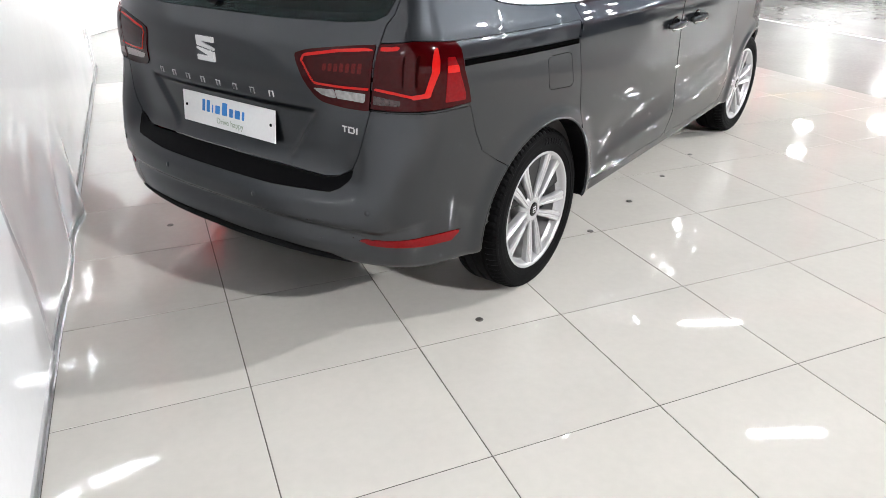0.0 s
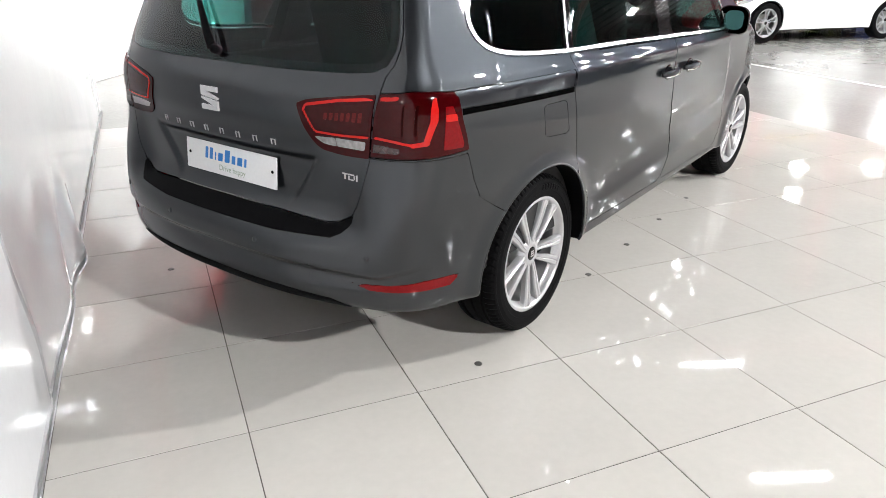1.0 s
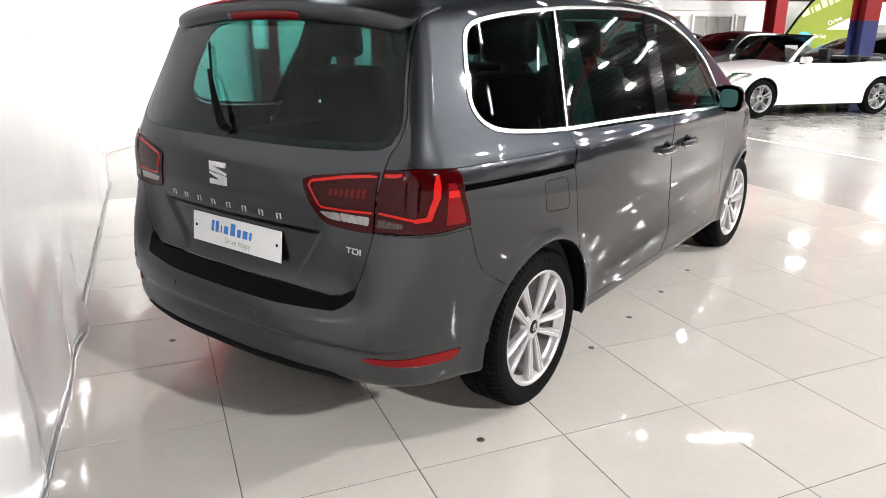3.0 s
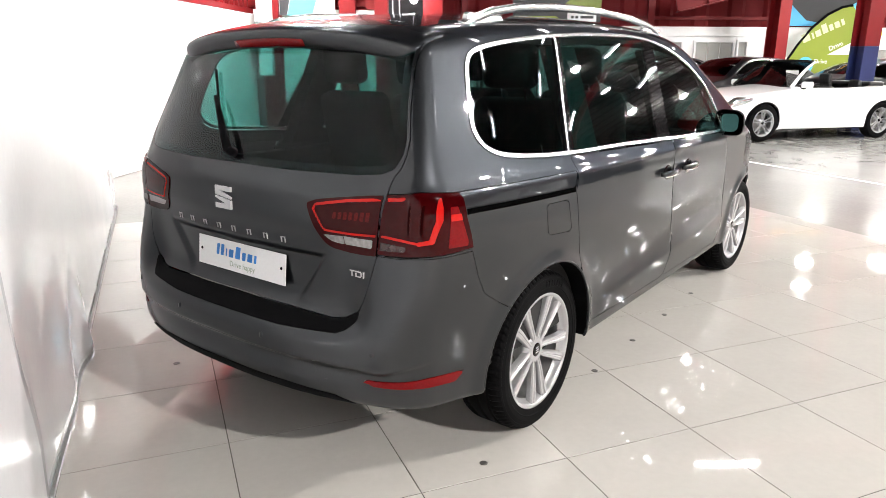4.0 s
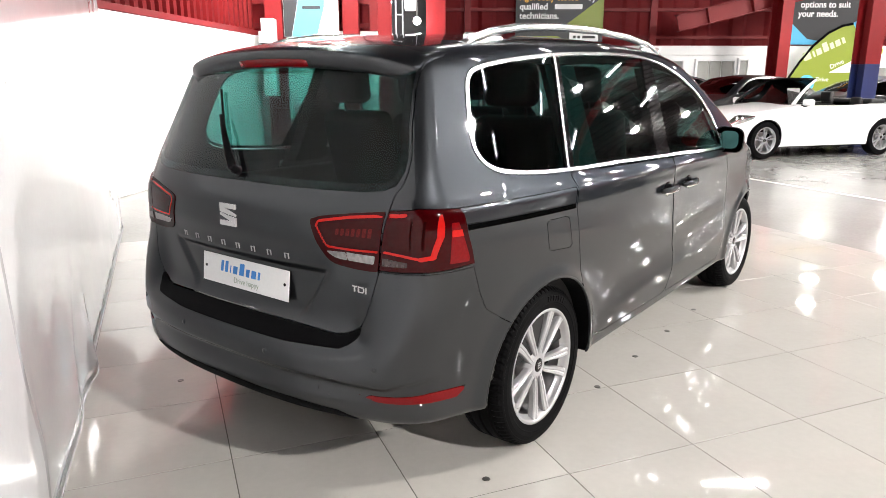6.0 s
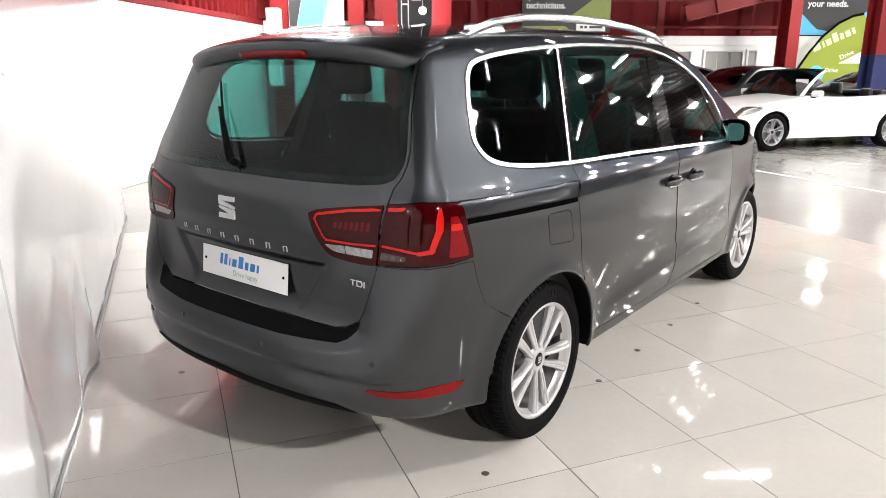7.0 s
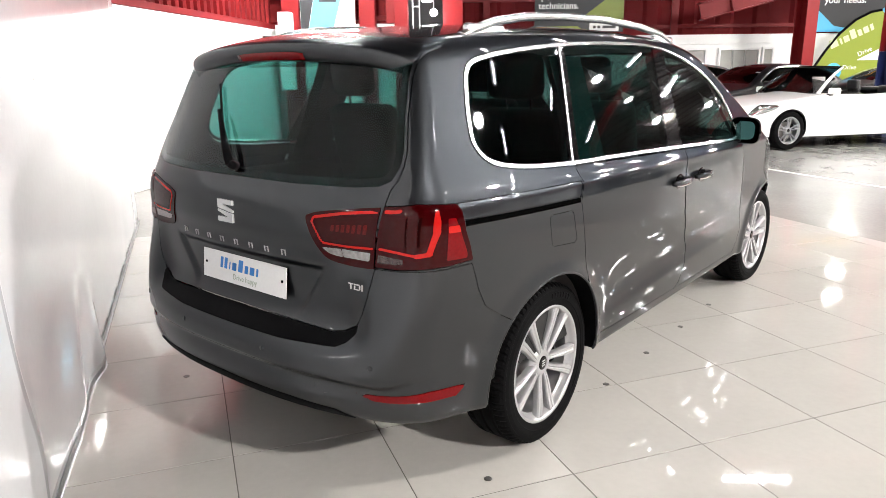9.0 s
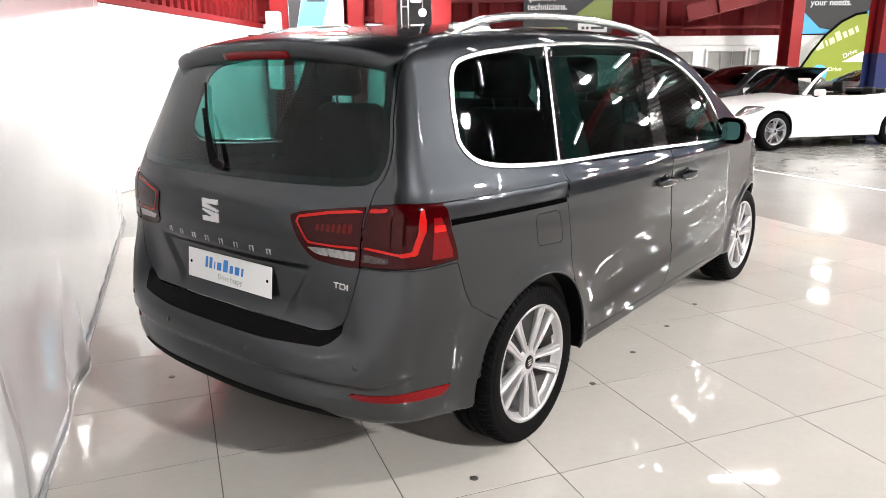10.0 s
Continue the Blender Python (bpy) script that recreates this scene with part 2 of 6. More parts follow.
def lettering(words, size, mat, parent, m, name="lettering", depth=0.002, spacing=1.0, align="LEFT", bold=0.0):
    """Words in the built-in font, turned into a mesh."""
    cu = bpy.data.curves.new("words", "FONT")
    cu.body, cu.size, cu.extrude, cu.space_character, cu.align_x, cu.offset = words, size, depth, spacing, align, bold
    tmp = new("words", cu)
    me = bpy.data.meshes.new_from_object(tmp.evaluated_get(bpy.context.evaluated_depsgraph_get()))
    bpy.data.objects.remove(tmp)
    bpy.data.curves.remove(cu)
    me.materials.clear()
    me.materials.append(mat)
    me.transform(m)
    ob = new(name, me)
    ob.parent = parent
    return ob


# ---- car body as one smooth implicit form; own axes: x across from the centre line, y forward from the tail, z up ----
def curve1(t, knots):
    """A smooth curve through (position, value) knots."""
    k = np.array(knots, float)
    x, v = k[:, 0], k[:, 1]
    d = np.diff(v) / np.diff(x)
    m = np.concatenate(([d[0]], np.where(d[1:] * d[:-1] > 0, 2 * d[1:] * d[:-1] / (d[1:] + d[:-1] + 1e-9 * np.sign(d[1:] + d[:-1] + 1e-12)), 0), [d[-1]]))
    t = np.clip(np.asarray(t, float), x[0], x[-1])
    i = np.clip(np.searchsorted(x, t, side="right") - 1, 0, len(d) - 1)
    h = x[i + 1] - x[i]
    s = (t - x[i]) / h
    return (v[i] * (1 + 2 * s) * (1 - s) ** 2 + m[i] * h * s * (1 - s) ** 2
            + v[i + 1] * s * s * (3 - 2 * s) - m[i + 1] * h * s * s * (1 - s))


def soft_curve(knots, blur):
    """The curve through the knots, blurred over a length so that mirrored light runs smoothly along it."""
    t = np.arange(knots[0][0] - 4 * blur, knots[-1][0] + 4 * blur, 0.001)
    k = np.exp(-0.5 * (np.arange(-int(3 * blur / 0.001), int(3 * blur / 0.001) + 1) * 0.001 / blur) ** 2)
    a, b = knots[0], knots[1]
    c, d = knots[-2], knots[-1]
    v = curve1(t, knots) + np.minimum(t - a[0], 0) * (b[1] - a[1]) / (b[0] - a[0]) + np.maximum(t - d[0], 0) * (d[1] - c[1]) / (d[0] - c[0])
    pad = len(k) // 2
    v = np.convolve(np.concatenate([2 * v[0] - v[pad:0:-1], v, 2 * v[-1] - v[-2:-pad - 2:-1]]), k / k.sum(), "valid")
    return t, v


def smax(a, b, k):
    return np.maximum(a, b) + np.maximum(k - np.abs(a - b), 0) ** 2 / (4 * k)


AXLE_R, AXLE_F, WHEEL_Z = 0.925, 3.79, 0.334
SECTION = [(0.10, 0.80), (0.20, 0.865), (0.30, 0.893), (0.45, 0.905), (0.62, 0.915), (0.78, 0.925), (0.90, 0.926), (1.00, 0.922), (1.05, 0.914),
           (1.075, 0.898), (1.12, 0.877), (1.20, 0.845), (1.40, 0.767), (1.55, 0.707), (1.66, 0.655), (1.80, 0.57)]
TAPER = [(-0.2, -0.19), (0.0, -0.14), (0.25, -0.085), (0.6, -0.03), (1.1, 0.0), (3.0, 0.0), (3.8, -0.015), (4.1, -0.085), (4.3, -0.16), (4.9, -0.3)]
TAIL = [(0.10, 0.30), (0.20, 0.13), (0.27, 0.06), (0.36, 0.018), (0.46, 0.0), (0.55, 0.006), (0.58, 0.022), (0.615, 0.07), (0.65, 0.115), (0.70, 0.128),
        (0.80, 0.122), (0.88, 0.116), (0.96, 0.098), (1.03, 0.10), (1.10, 0.128), (1.30, 0.225), (1.50, 0.335), (1.60, 0.40), (1.8, 0.55)]
TAIL_OUT = [(0.10, 0.30), (0.20, 0.13), (0.27, 0.06), (0.36, 0.018), (0.46, 0.0), (0.55, 0.010), (0.65, 0.040), (0.75, 0.072), (0.85, 0.096), (0.92, 0.100), (0.98, 0.098),
            (1.03, 0.10), (1.10, 0.128), (1.30, 0.225), (1.50, 0.335), (1.60, 0.40), (1.8, 0.55)]
ROUND = [(0.1, 0.22), (0.5, 0.21), (0.7, 0.15), (0.9, 0.16), (1.05, 0.17), (1.3, 0.18), (1.6, 0.11)]
ROOF = [(0.0, 1.54), (0.3, 1.60), (0.7, 1.655), (1.2, 1.69), (1.8, 1.705), (2.4, 1.69), (2.8, 1.645), (3.2, 1.46), (3.6, 1.24), (3.85, 1.10), (4.0, 1.06), (4.3, 0.985), (4.6, 0.90), (4.9, 0.75)]
UNDER = [(-0.2, 0.36), (0.1, 0.35), (0.35, 0.315), (0.6, 0.29), (1.0, 0.285), (4.0, 0.275), (4.9, 0.25)]
NOSE = [(0.1, 4.55), (0.3, 4.80), (0.5, 4.84), (0.7, 4.82), (0.9, 4.70), (1.1, 4.5), (1.8, 4.2)]


SOFT = {name: soft_curve(k, b) for name, k, b in (("section", SECTION, 0.022), ("taper", TAPER, 0.12), ("tail", TAIL, 0.012), ("tail_out", TAIL_OUT, 0.03), ("round", ROUND, 0.05), ("roof", ROOF, 0.10), ("nose", NOSE, 0.04), ("under", UNDER, 0.03))}


def along(name, t):
    return np.interp(t, *SOFT[name])


def body_form(x, y, z, lift=0.0):
    ax = np.abs(x)
    side = along("section", z) + along("taper", y)
    # a shoulder line, a hollow low on the doors and the swelling round each wheel opening
    side = side + 0.004 * np.exp(-((z - 1.055 + 0.015 * (y - 1.0)) / 0.02) ** 2)
    d = z - 0.42 - 0.045 * (y - 1.4)
    doors = 1 / (1 + np.exp(-(y - 1.42) / 0.05)) / (1 + np.exp((y - 3.15) / 0.06))
    side = side + doors * (0.008 * np.exp(-(d / np.where(d > 0, 0.035, 0.09)) ** 2) - 0.014 * np.exp(-((d - 0.12) / 0.085) ** 2))
    for axle in (AXLE_R, AXLE_F):
        rho = np.hypot(y - axle + 0.03, z - WHEEL_Z - 0.012)
        side = side + 0.015 * np.exp(-((rho - 0.375) / 0.045) ** 2)
    outer = 1 / (1 + np.exp(-(ax - 0.62) / 0.035))
    tail = along("tail", z) * (1 - outer) + along("tail_out", z) * outer + along("round", z) * (ax / 0.9) ** 2.6
    ridge = 0.496 - 0.02 * (ax / 0.8) ** 2 + 0.05 * np.maximum(ax - 0.72, 0) / 0.15
    tail = tail + 0.019 / (1 + np.exp((z - ridge) / 0.004)) * np.exp(-(np.minimum(z - ridge, 0) / 0.07) ** 2)
    pocket = 1 / (1 + np.exp((ax - 0.34 - 0.72 * (z - 0.69)) / 0.006)) / (1 + np.exp((0.668 - z) / 0.012)) / (1 + np.exp((z - 0.838) / 0.006))
    tail = tail + 0.016 * pocket
    roof = along("roof", y) - 0.055 * (ax / 0.7) ** 2
    nose = along("nose", z) - 0.35 * (ax / 0.9) ** 3
    f = smax(ax - side, tail - y, 0.10 - 0.05 / (1 + np.exp((1.13 - z) / 0.025)))
    f = smax(f, z - roof, 0.07)
    f = smax(f, y - nose, 0.12)
    return smax(f, along("under", y) - z, 0.03) - lift


# ---- floor: grey concrete, with a platform of polished tiles ----
TILE_SIDE, JOINT = 0.6, 0.0036
U0, V0 = 0.635, -1.183
U_END, V_END = 5.64, 4.37

bm = bmesh.new()
block(bm, -16, 30, -16, 34, -0.2, -0.004)
bmesh.ops.transform(bm, matrix=HALL, verts=bm.verts)
tagged(part("ground", bm, CONCRETE), "sealed grey concrete hall floor with scuffs and stains", "floor", kind="structure")

bm = bmesh.new()
block(bm, 8.29, 8.39, -9, 22, -0.004, -0.001)
bmesh.ops.transform(bm, matrix=PLATFORM, verts=bm.verts)
tagged(part("road_marking", bm, LINE_PAINT), "worn white line painted across the concrete floor", "floor marking", kind="structure")

# ---- white partition beside the car: buckled glossy sheets on a frame ----
WALL_U = -0.575
partition = thing("wall_partition", "glossy white sheet partition, dented and buckled near its foot", "wall", at=PLATFORM.copy())
tagged(partition, kind="structure")
box_part("core", (WALL_U - 0.16, WALL_U - 0.09, -7.0, 5.15, 0.0, 2.97), WHITE_WALL, partition)


def dents(v, z):
    """How far a sheet stands out from the wall's plane."""
    d = 0.055 * math.exp(-((v - 1.18) / 0.16) ** 2) * max(0.0, 1 - z / 0.55) ** 1.2
    d += 0.020 * math.exp(-((v - 0.55) / 0.35) ** 2) * max(0.0, 1 - z / 0.8)
    d -= 0.012 * math.exp(-((v - 0.75 - 0.5 * z) / 0.10) ** 2) * math.exp(-((z - 0.25) / 0.25) ** 2)
    d += 0.016 * math.exp(-((v + 0.22 + 0.1 * z) / 0.07) ** 2) * math.exp(-((z - 0.32) / 0.2) ** 2)
    d -= 0.018 * math.exp(-((z - 0.46) / 0.19) ** 2) * math.exp(-((v - 0.42) / 0.28) ** 2)
    d += 0.0016 * noise.noise(Vector((v * 0.8, z * 0.5, 3.1))) + 0.0004 * noise.noise(Vector((v * 2.1, z * 1.3, 7.7)))
    return d


def seam(z):
    """The sloping joint between the two sheets nearest the car."""
    return -0.37 + 0.15 * max(0.0, 1.15 - z) ** 1.2


SHEETS = ((lambda z: -7.0, lambda z: -3.9, 0.0), (lambda z: -3.897, lambda z: seam(z) - 0.003, 0.007), (seam, lambda z: 4.70, 0.0), (lambda z: 4.703, lambda z: 5.15, 0.0))
for v_from, v_to, proud in SHEETS:
    bm = bmesh.new()
    z0, z1 = 0.035, 2.97
    n, k = max(10, int((v_to(1.0) - v_from(1.0)) / 0.035)), 84
    front = []
    for i in range(n + 1):
        front.append([])
        for j in range(k + 1):
            z = z0 + (z1 - z0) * j / k
            v = v_from(z) + (v_to(z) - v_from(z)) * i / n
            front[-1].append(bm.verts.new((WALL_U + dents(v, z) + proud, v, z)))
    for i in range(n):
        for j in range(k):
            bm.faces.new((front[i][j], front[i + 1][j], front[i + 1][j + 1], front[i][j + 1]))
    edge = [e for e in bm.edges if e.is_boundary]
    out = bmesh.ops.extrude_edge_only(bm, edges=edge)
    bmesh.ops.translate(bm, verts=[g for g in out["geom"] if isinstance(g, bmesh.types.BMVert)], vec=(-0.012, 0, 0))
    bmesh.ops.recalc_face_normals(bm, faces=bm.faces)
    part("panel", bm, WHITE_PANEL, partition, smooth=True)
bm = bmesh.new()
for i in range(9):
    block(bm, WALL_U - 0.002, WALL_U + 0.004 + dents(0.1 + i * 0.55, 1.47), 0.1 + i * 0.55 - 0.005, 0.1 + i * 0.55 + 0.005, 1.465, 1.475, bevel=0.002)
part("screw_row", bm, FITTING, partition)
# a foot angle that follows the buckled sheet
bm = bmesh.new()
prof = ((0.0, 0.034), (0.003, 0.034), (0.005, 0.004), (0.010, 0.003), (0.010, 0.0005), (0.0, 0.0005))
rows = []
for i in range(281):
    v = -7.0 + 12.15 * i / 280
    d = WALL_U + 0.8 * max(0.0, dents(v, 0.03))
    rows.append([bm.verts.new((d + a, v, b)) for a, b in prof])
for a, b in zip(rows, rows[1:]):
    for k in range(len(prof)):
        bm.faces.new((a[k], a[(k + 1) % len(prof)], b[(k + 1) % len(prof)], b[k]))
bmesh.ops.recalc_face_normals(bm, faces=bm.faces)
part("foot_angle", bm, GREY_METAL, partition, "scuffed metal foot angle")
# near-black strip: the shade behind the sheets' foot, put in as colour
box_part("shadow_gap", (WALL_U - 0.018, WALL_U - 0.006, -7.0, 5.15, 0.0, 0.04), SHADE_BLACK, partition, bevel=0)

# ---- hall walls: white below, red steel cladding above ----
WALL_TOP, DADO = 6.6, 2.44
FAR = HALL @ Matrix.Translation((0, 0, 1.47)) @ Matrix.Scale(1.15, 4) @ Matrix.Translation((0, 0, -1.47))   # the back wall and what hangs on it


def ribbed(name, x0, x1, z0, z1, pitch, depth, mat, parent, m, label=""):
    """A corrugated sheet that faces along its own -y."""
    bm = bmesh.new()
    pts, x = [], x0
    while x < x1:
        for dx, dy in ((0, 0), (0.5 * pitch, 0), (0.6 * pitch, -depth), (0.9 * pitch, -depth)):
            if x + dx <= x1:
                pts.append((x + dx, dy))
        x += pitch
    pts.append((x1, 0))
    low = [bm.verts.new((a, b, z0)) for a, b in pts]
    high = [bm.verts.new((a, b, z1)) for a, b in pts]
    for i in range(len(pts) - 1):
        bm.faces.new((low[i], low[i + 1], high[i + 1], high[i]))
    bmesh.ops.solidify(bm, geom=bm.faces, thickness=-0.004)
    bmesh.ops.recalc_face_normals(bm, faces=bm.faces)
    bmesh.ops.transform(bm, matrix=m, verts=bm.verts)
    return part(name, bm, mat, parent, label)


def hall_wall(name, label, m, length, dado=DADO, pitch=1.0, depth=0.05, girts=(2.62, 3.35, 4.3, 5.3), posts=()):
    """A wall along its own x from 0 to length, seen from its -y side."""
    w = tagged(thing(name, label, "wall", at=m), kind="structure")
    box_part("white_wall", (0, length, 0.0, 0.25, 0, dado), WHITE_WALL, w, "white painted lower wall")
    ribbed("cladding", 0, length, dado + 0.003, WALL_TOP, pitch, depth, RED_CLAD, w, Matrix.Translation((0, 0.10, 0)), "red steel cladding")
    box_part("backing", (0, length, 0.13, 0.25, dado + 0.003, WALL_TOP), SHADE_BLACK, w)
    for z in girts:
        box_part("girt", (0, length, 0.0, 0.045, z, z + 0.09), RED_STEEL, w)
    for x in posts:
        box_part("post", (x - 0.09, x + 0.09, -0.04, 0.043, dado + 0.004, WALL_TOP), RED_STEEL, w)
    return w


back = hall_wall("wall_back", "back wall, white below and red steel cladding above", FAR @ Matrix.Translation((-0.3, 20.0, 0)), 30.0, posts=(1.2, 6.35, 12.3, 18.0, 24.0))
side_m = HALL @ Matrix.Translation((-4.45, 6.2, 0)) @ Matrix.Rotation(math.atan2(5.2, 0.65), 4, "Z")
hall_wall("wall_side", "white side wall with ribbed red cladding above a steel rail", side_m, 8.0, dado=2.34, pitch=0.22, depth=0.05, girts=(2.35, 3.6), posts=(2.45,))
hall_wall("wall_recess", "short red-clad wall beside a steel column", HALL @ Matrix.Translation((-3.6, 14.3, 0)), 2.5, pitch=0.6, girts=(2.5, 2.95, 3.6), posts=(2.4,))
for nm, m, ln in (("wall_far_side", HALL @ Matrix.Translation((29.0, 23.0, 0)) @ Matrix.Rotation(radians(-90), 4, "Z"), 37.0),
                  ("wall_front", HALL @ Matrix.Translation((29.0, -14.0, 0)) @ Matrix.Rotation(radians(180), 4, "Z"), 43.0),
                  ("wall_end", HALL @ Matrix.Translation((-14.0, -14.0, 0)) @ Matrix.Rotation(radians(90), 4, "Z"), 37.0)):
    hall_wall(nm, "hall wall, white below and red cladding above", m, ln, posts=(4.0, 10.0, 16.0, 22.0, 28.0))
hall_wall("wall_behind", "red-clad hall wall in deep shade", FAR @ Matrix.Translation((-14.0, 20.0, 0)), 13.6)

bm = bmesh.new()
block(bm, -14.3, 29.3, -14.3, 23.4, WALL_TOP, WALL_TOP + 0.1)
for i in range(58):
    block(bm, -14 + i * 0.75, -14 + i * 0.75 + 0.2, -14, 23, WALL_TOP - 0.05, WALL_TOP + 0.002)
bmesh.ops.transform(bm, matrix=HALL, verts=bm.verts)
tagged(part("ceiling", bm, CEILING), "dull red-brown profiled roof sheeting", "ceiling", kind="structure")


def steel_column(r, f, width, deep, foot=None, top=WALL_TOP, turn=0.0):
    """An H-section stanchion; foot: the height of its navy lower part."""
    c = thing("steel_column", "red painted steel H-section column" + (" with a navy foot" if foot else ""), "column", "hall columns", HALL @ Matrix.Translation((r, f, 0)) @ Matrix.Rotation(radians(turn), 4, "Z"))
    z0 = 0.0
    if foot:
        for y0, y1, nm in ((-deep / 2, -deep / 2 + 0.03, "foot_flange"), (deep / 2 - 0.03, deep / 2, "foot_flange")):
            box_part(nm, (-width / 2, width / 2, y0, y1, 0.0, foot), NAVY, c)
        box_part("foot_web", (-0.02, 0.02, -deep / 2 + 0.031, deep / 2 - 0.031, 0.0, foot), NAVY, c)
        z0 = foot + 0.001
    box_part("flange", (-width / 2, width / 2, -deep / 2, -deep / 2 + 0.03, z0, top), RED_STEEL, c)
    box_part("flange", (-width / 2, width / 2, deep / 2 - 0.03, deep / 2, z0, top), RED_STEEL, c)
    box_part("web", (-0.02, 0.02, -deep / 2 + 0.031, deep / 2 - 0.031, z0, top), RED_STEEL, c)
    return c


steel_column(9.97, 20.7, 0.42, 0.42, turn=20)
steel_column(9.72, 16.0, 0.46, 0.36, foot=1.85, turn=20)
steel_column(-3.08, 14.0, 0.34, 0.3)
steel_column(-1.62, 14.05, 0.30, 0.3)
steel_column(-0.98, 14.2, 0.26, 0.3)
steel_column(0.02, 15.0, 0.40, 0.35)

brace = thing("sloping_brace", "sloping red steel brace running up to a column", "steel beam", at=FAR @ Matrix.Translation((6.25, 18.4, 2.70)) @ Matrix.Rotation(radians(-14), 4, "Y"))
box_part("web", (0, 3.5, -0.02, 0.02, 0.03, 0.40), RED_STEEL, brace)
box_part("flange", (0, 3.5, -0.16, 0.16, 0.0, 0.029), RED_STEEL, brace)
box_part("flange", (0, 3.5, -0.16, 0.16, 0.401, 0.43), RED_STEEL, brace)
box_part("stiffener", (0.75, 0.78, -0.15, 0.15, 0.03, 0.40), RED_STEEL, brace)
box_part("stiffener", (1.9, 1.93, -0.15, 0.15, 0.03, 0.40), RED_STEEL, brace)

for f in (-8.0, 13.0):
    b = thing("roof_beam", "red steel roof beam spanning the hall", "steel beam", "roof beams", HALL @ Matrix.Translation((-14, f, 0)))
    box_part("web", (0, 43, -0.02, 0.02, 6.33, 6.49), RED_STEEL, b)
    box_part("flange", (0, 43, -0.07, 0.07, 6.30, 6.329), RED_STEEL, b)
    box_part("flange", (0, 43, -0.07, 0.07, 6.491, 6.52), RED_STEEL, b)

# ---- lamps under the roof ----
proto = None
for f in [8.44 + 3.23 * k for k in range(-5, 3)]:
    # the 9.1 row is an unseen addition that brightens the floor and the convertible
    for r in (-2.5, 1.6, 5.7, 9.1, 12.5, 17.0):
        if (f < 3 and r < 5) or f < 0 or (r == 9.1 and f > 9):
            continue
        at = HALL @ Matrix.Translation((r, f, 5.95))
        if proto is None:
            proto = thing("ceiling_light", "single-tube fluorescent batten light, switched on", "ceiling light", "batten lights", at)
            box_part("batten", (-0.63, 0.63, -0.05, 0.05, 0.06, 0.12), FITTING, proto, "white enamel batten")
            for y in (0.0,):
                bm = bmesh.new()
                lathe(bm, [(0.0, -0.60), (0.015, -0.60), (0.015, 0.60), (0.0, 0.60)], 8)
                bmesh.ops.translate(bm, verts=bm.verts, vec=(0, y, 0.03))
                part("tube", bm, TUBE, proto, "glowing white tube")
            for x in (-0.5, 0.5):
                box_part("hanger", (x - 0.006, x + 0.006, -0.006, 0.006, 0.121, 0.64), GREY_METAL, proto, bevel=0)
        else:
            copy_thing(proto, at)


def bay_light(r, f, z=5.2, size=0.22, lens=BAY, drop=0.03):
    b = thing("high_bay_light", "round high-bay lamp with a bright lens, switched on", "ceiling light", "high-bay lights", HALL @ Matrix.Translation((r, f, z)))
    bm = bmesh.new()
    lathe(bm, [(0.0, 0.30), (0.06, 0.30), (0.08, 0.20), (size, 0.02), (size + 0.01, 0.0), (size - 0.01, 0.002), (0.07, 0.18), (0.0, 0.18)], 24, "Z")
    part("reflector", bm, FITTING, b, smooth=True)
    bm = bmesh.new()
    lathe(bm, [(0.0, -drop), (size * 0.5, -drop * 0.8), (size * 0.8, -drop * 0.45), (size - 0.02, 0.004), (0.0, 0.006)], 24, "Z")
    part("lens", bm, lens, b, "glowing lens", smooth=True)
    box_part("stem", (-0.01, 0.01, -0.01, 0.01, 0.301, WALL_TOP - z - 0.05), GREY_METAL, b, bevel=0)


for r, f, z in ((10.5, 18.5, 3.9), (10.6, 18.7, 4.7), (12.6, 18.5, 3.9), (16.1, 12.9, 6.0)):
    bay_light(r, f, z, 0.24 if f > 15 else 0.18)
for r, f, z in ((-1.8, 11.5, 4.7), (-2.6, 11.7, 4.7)):
    bay_light(r, f, z, 0.115, HIGH_BAY, 0.07)
for r, f, size in ((7.3, -4.2, 0.27), (10.3, 4.1, 0.25), (12.8, 10.5, 0.145), (19.5, 15.4, 0.16), (21.6, 19.0, 0.16)):
    bay_light(r, f, 5.9, size, HIGH_BAY, 0.7 * size)


# ---- panels cut from a smooth form ----
def steps(a, b, d):
    return np.linspace(a, b, max(2, int(round((b - a) / d)) + 1))


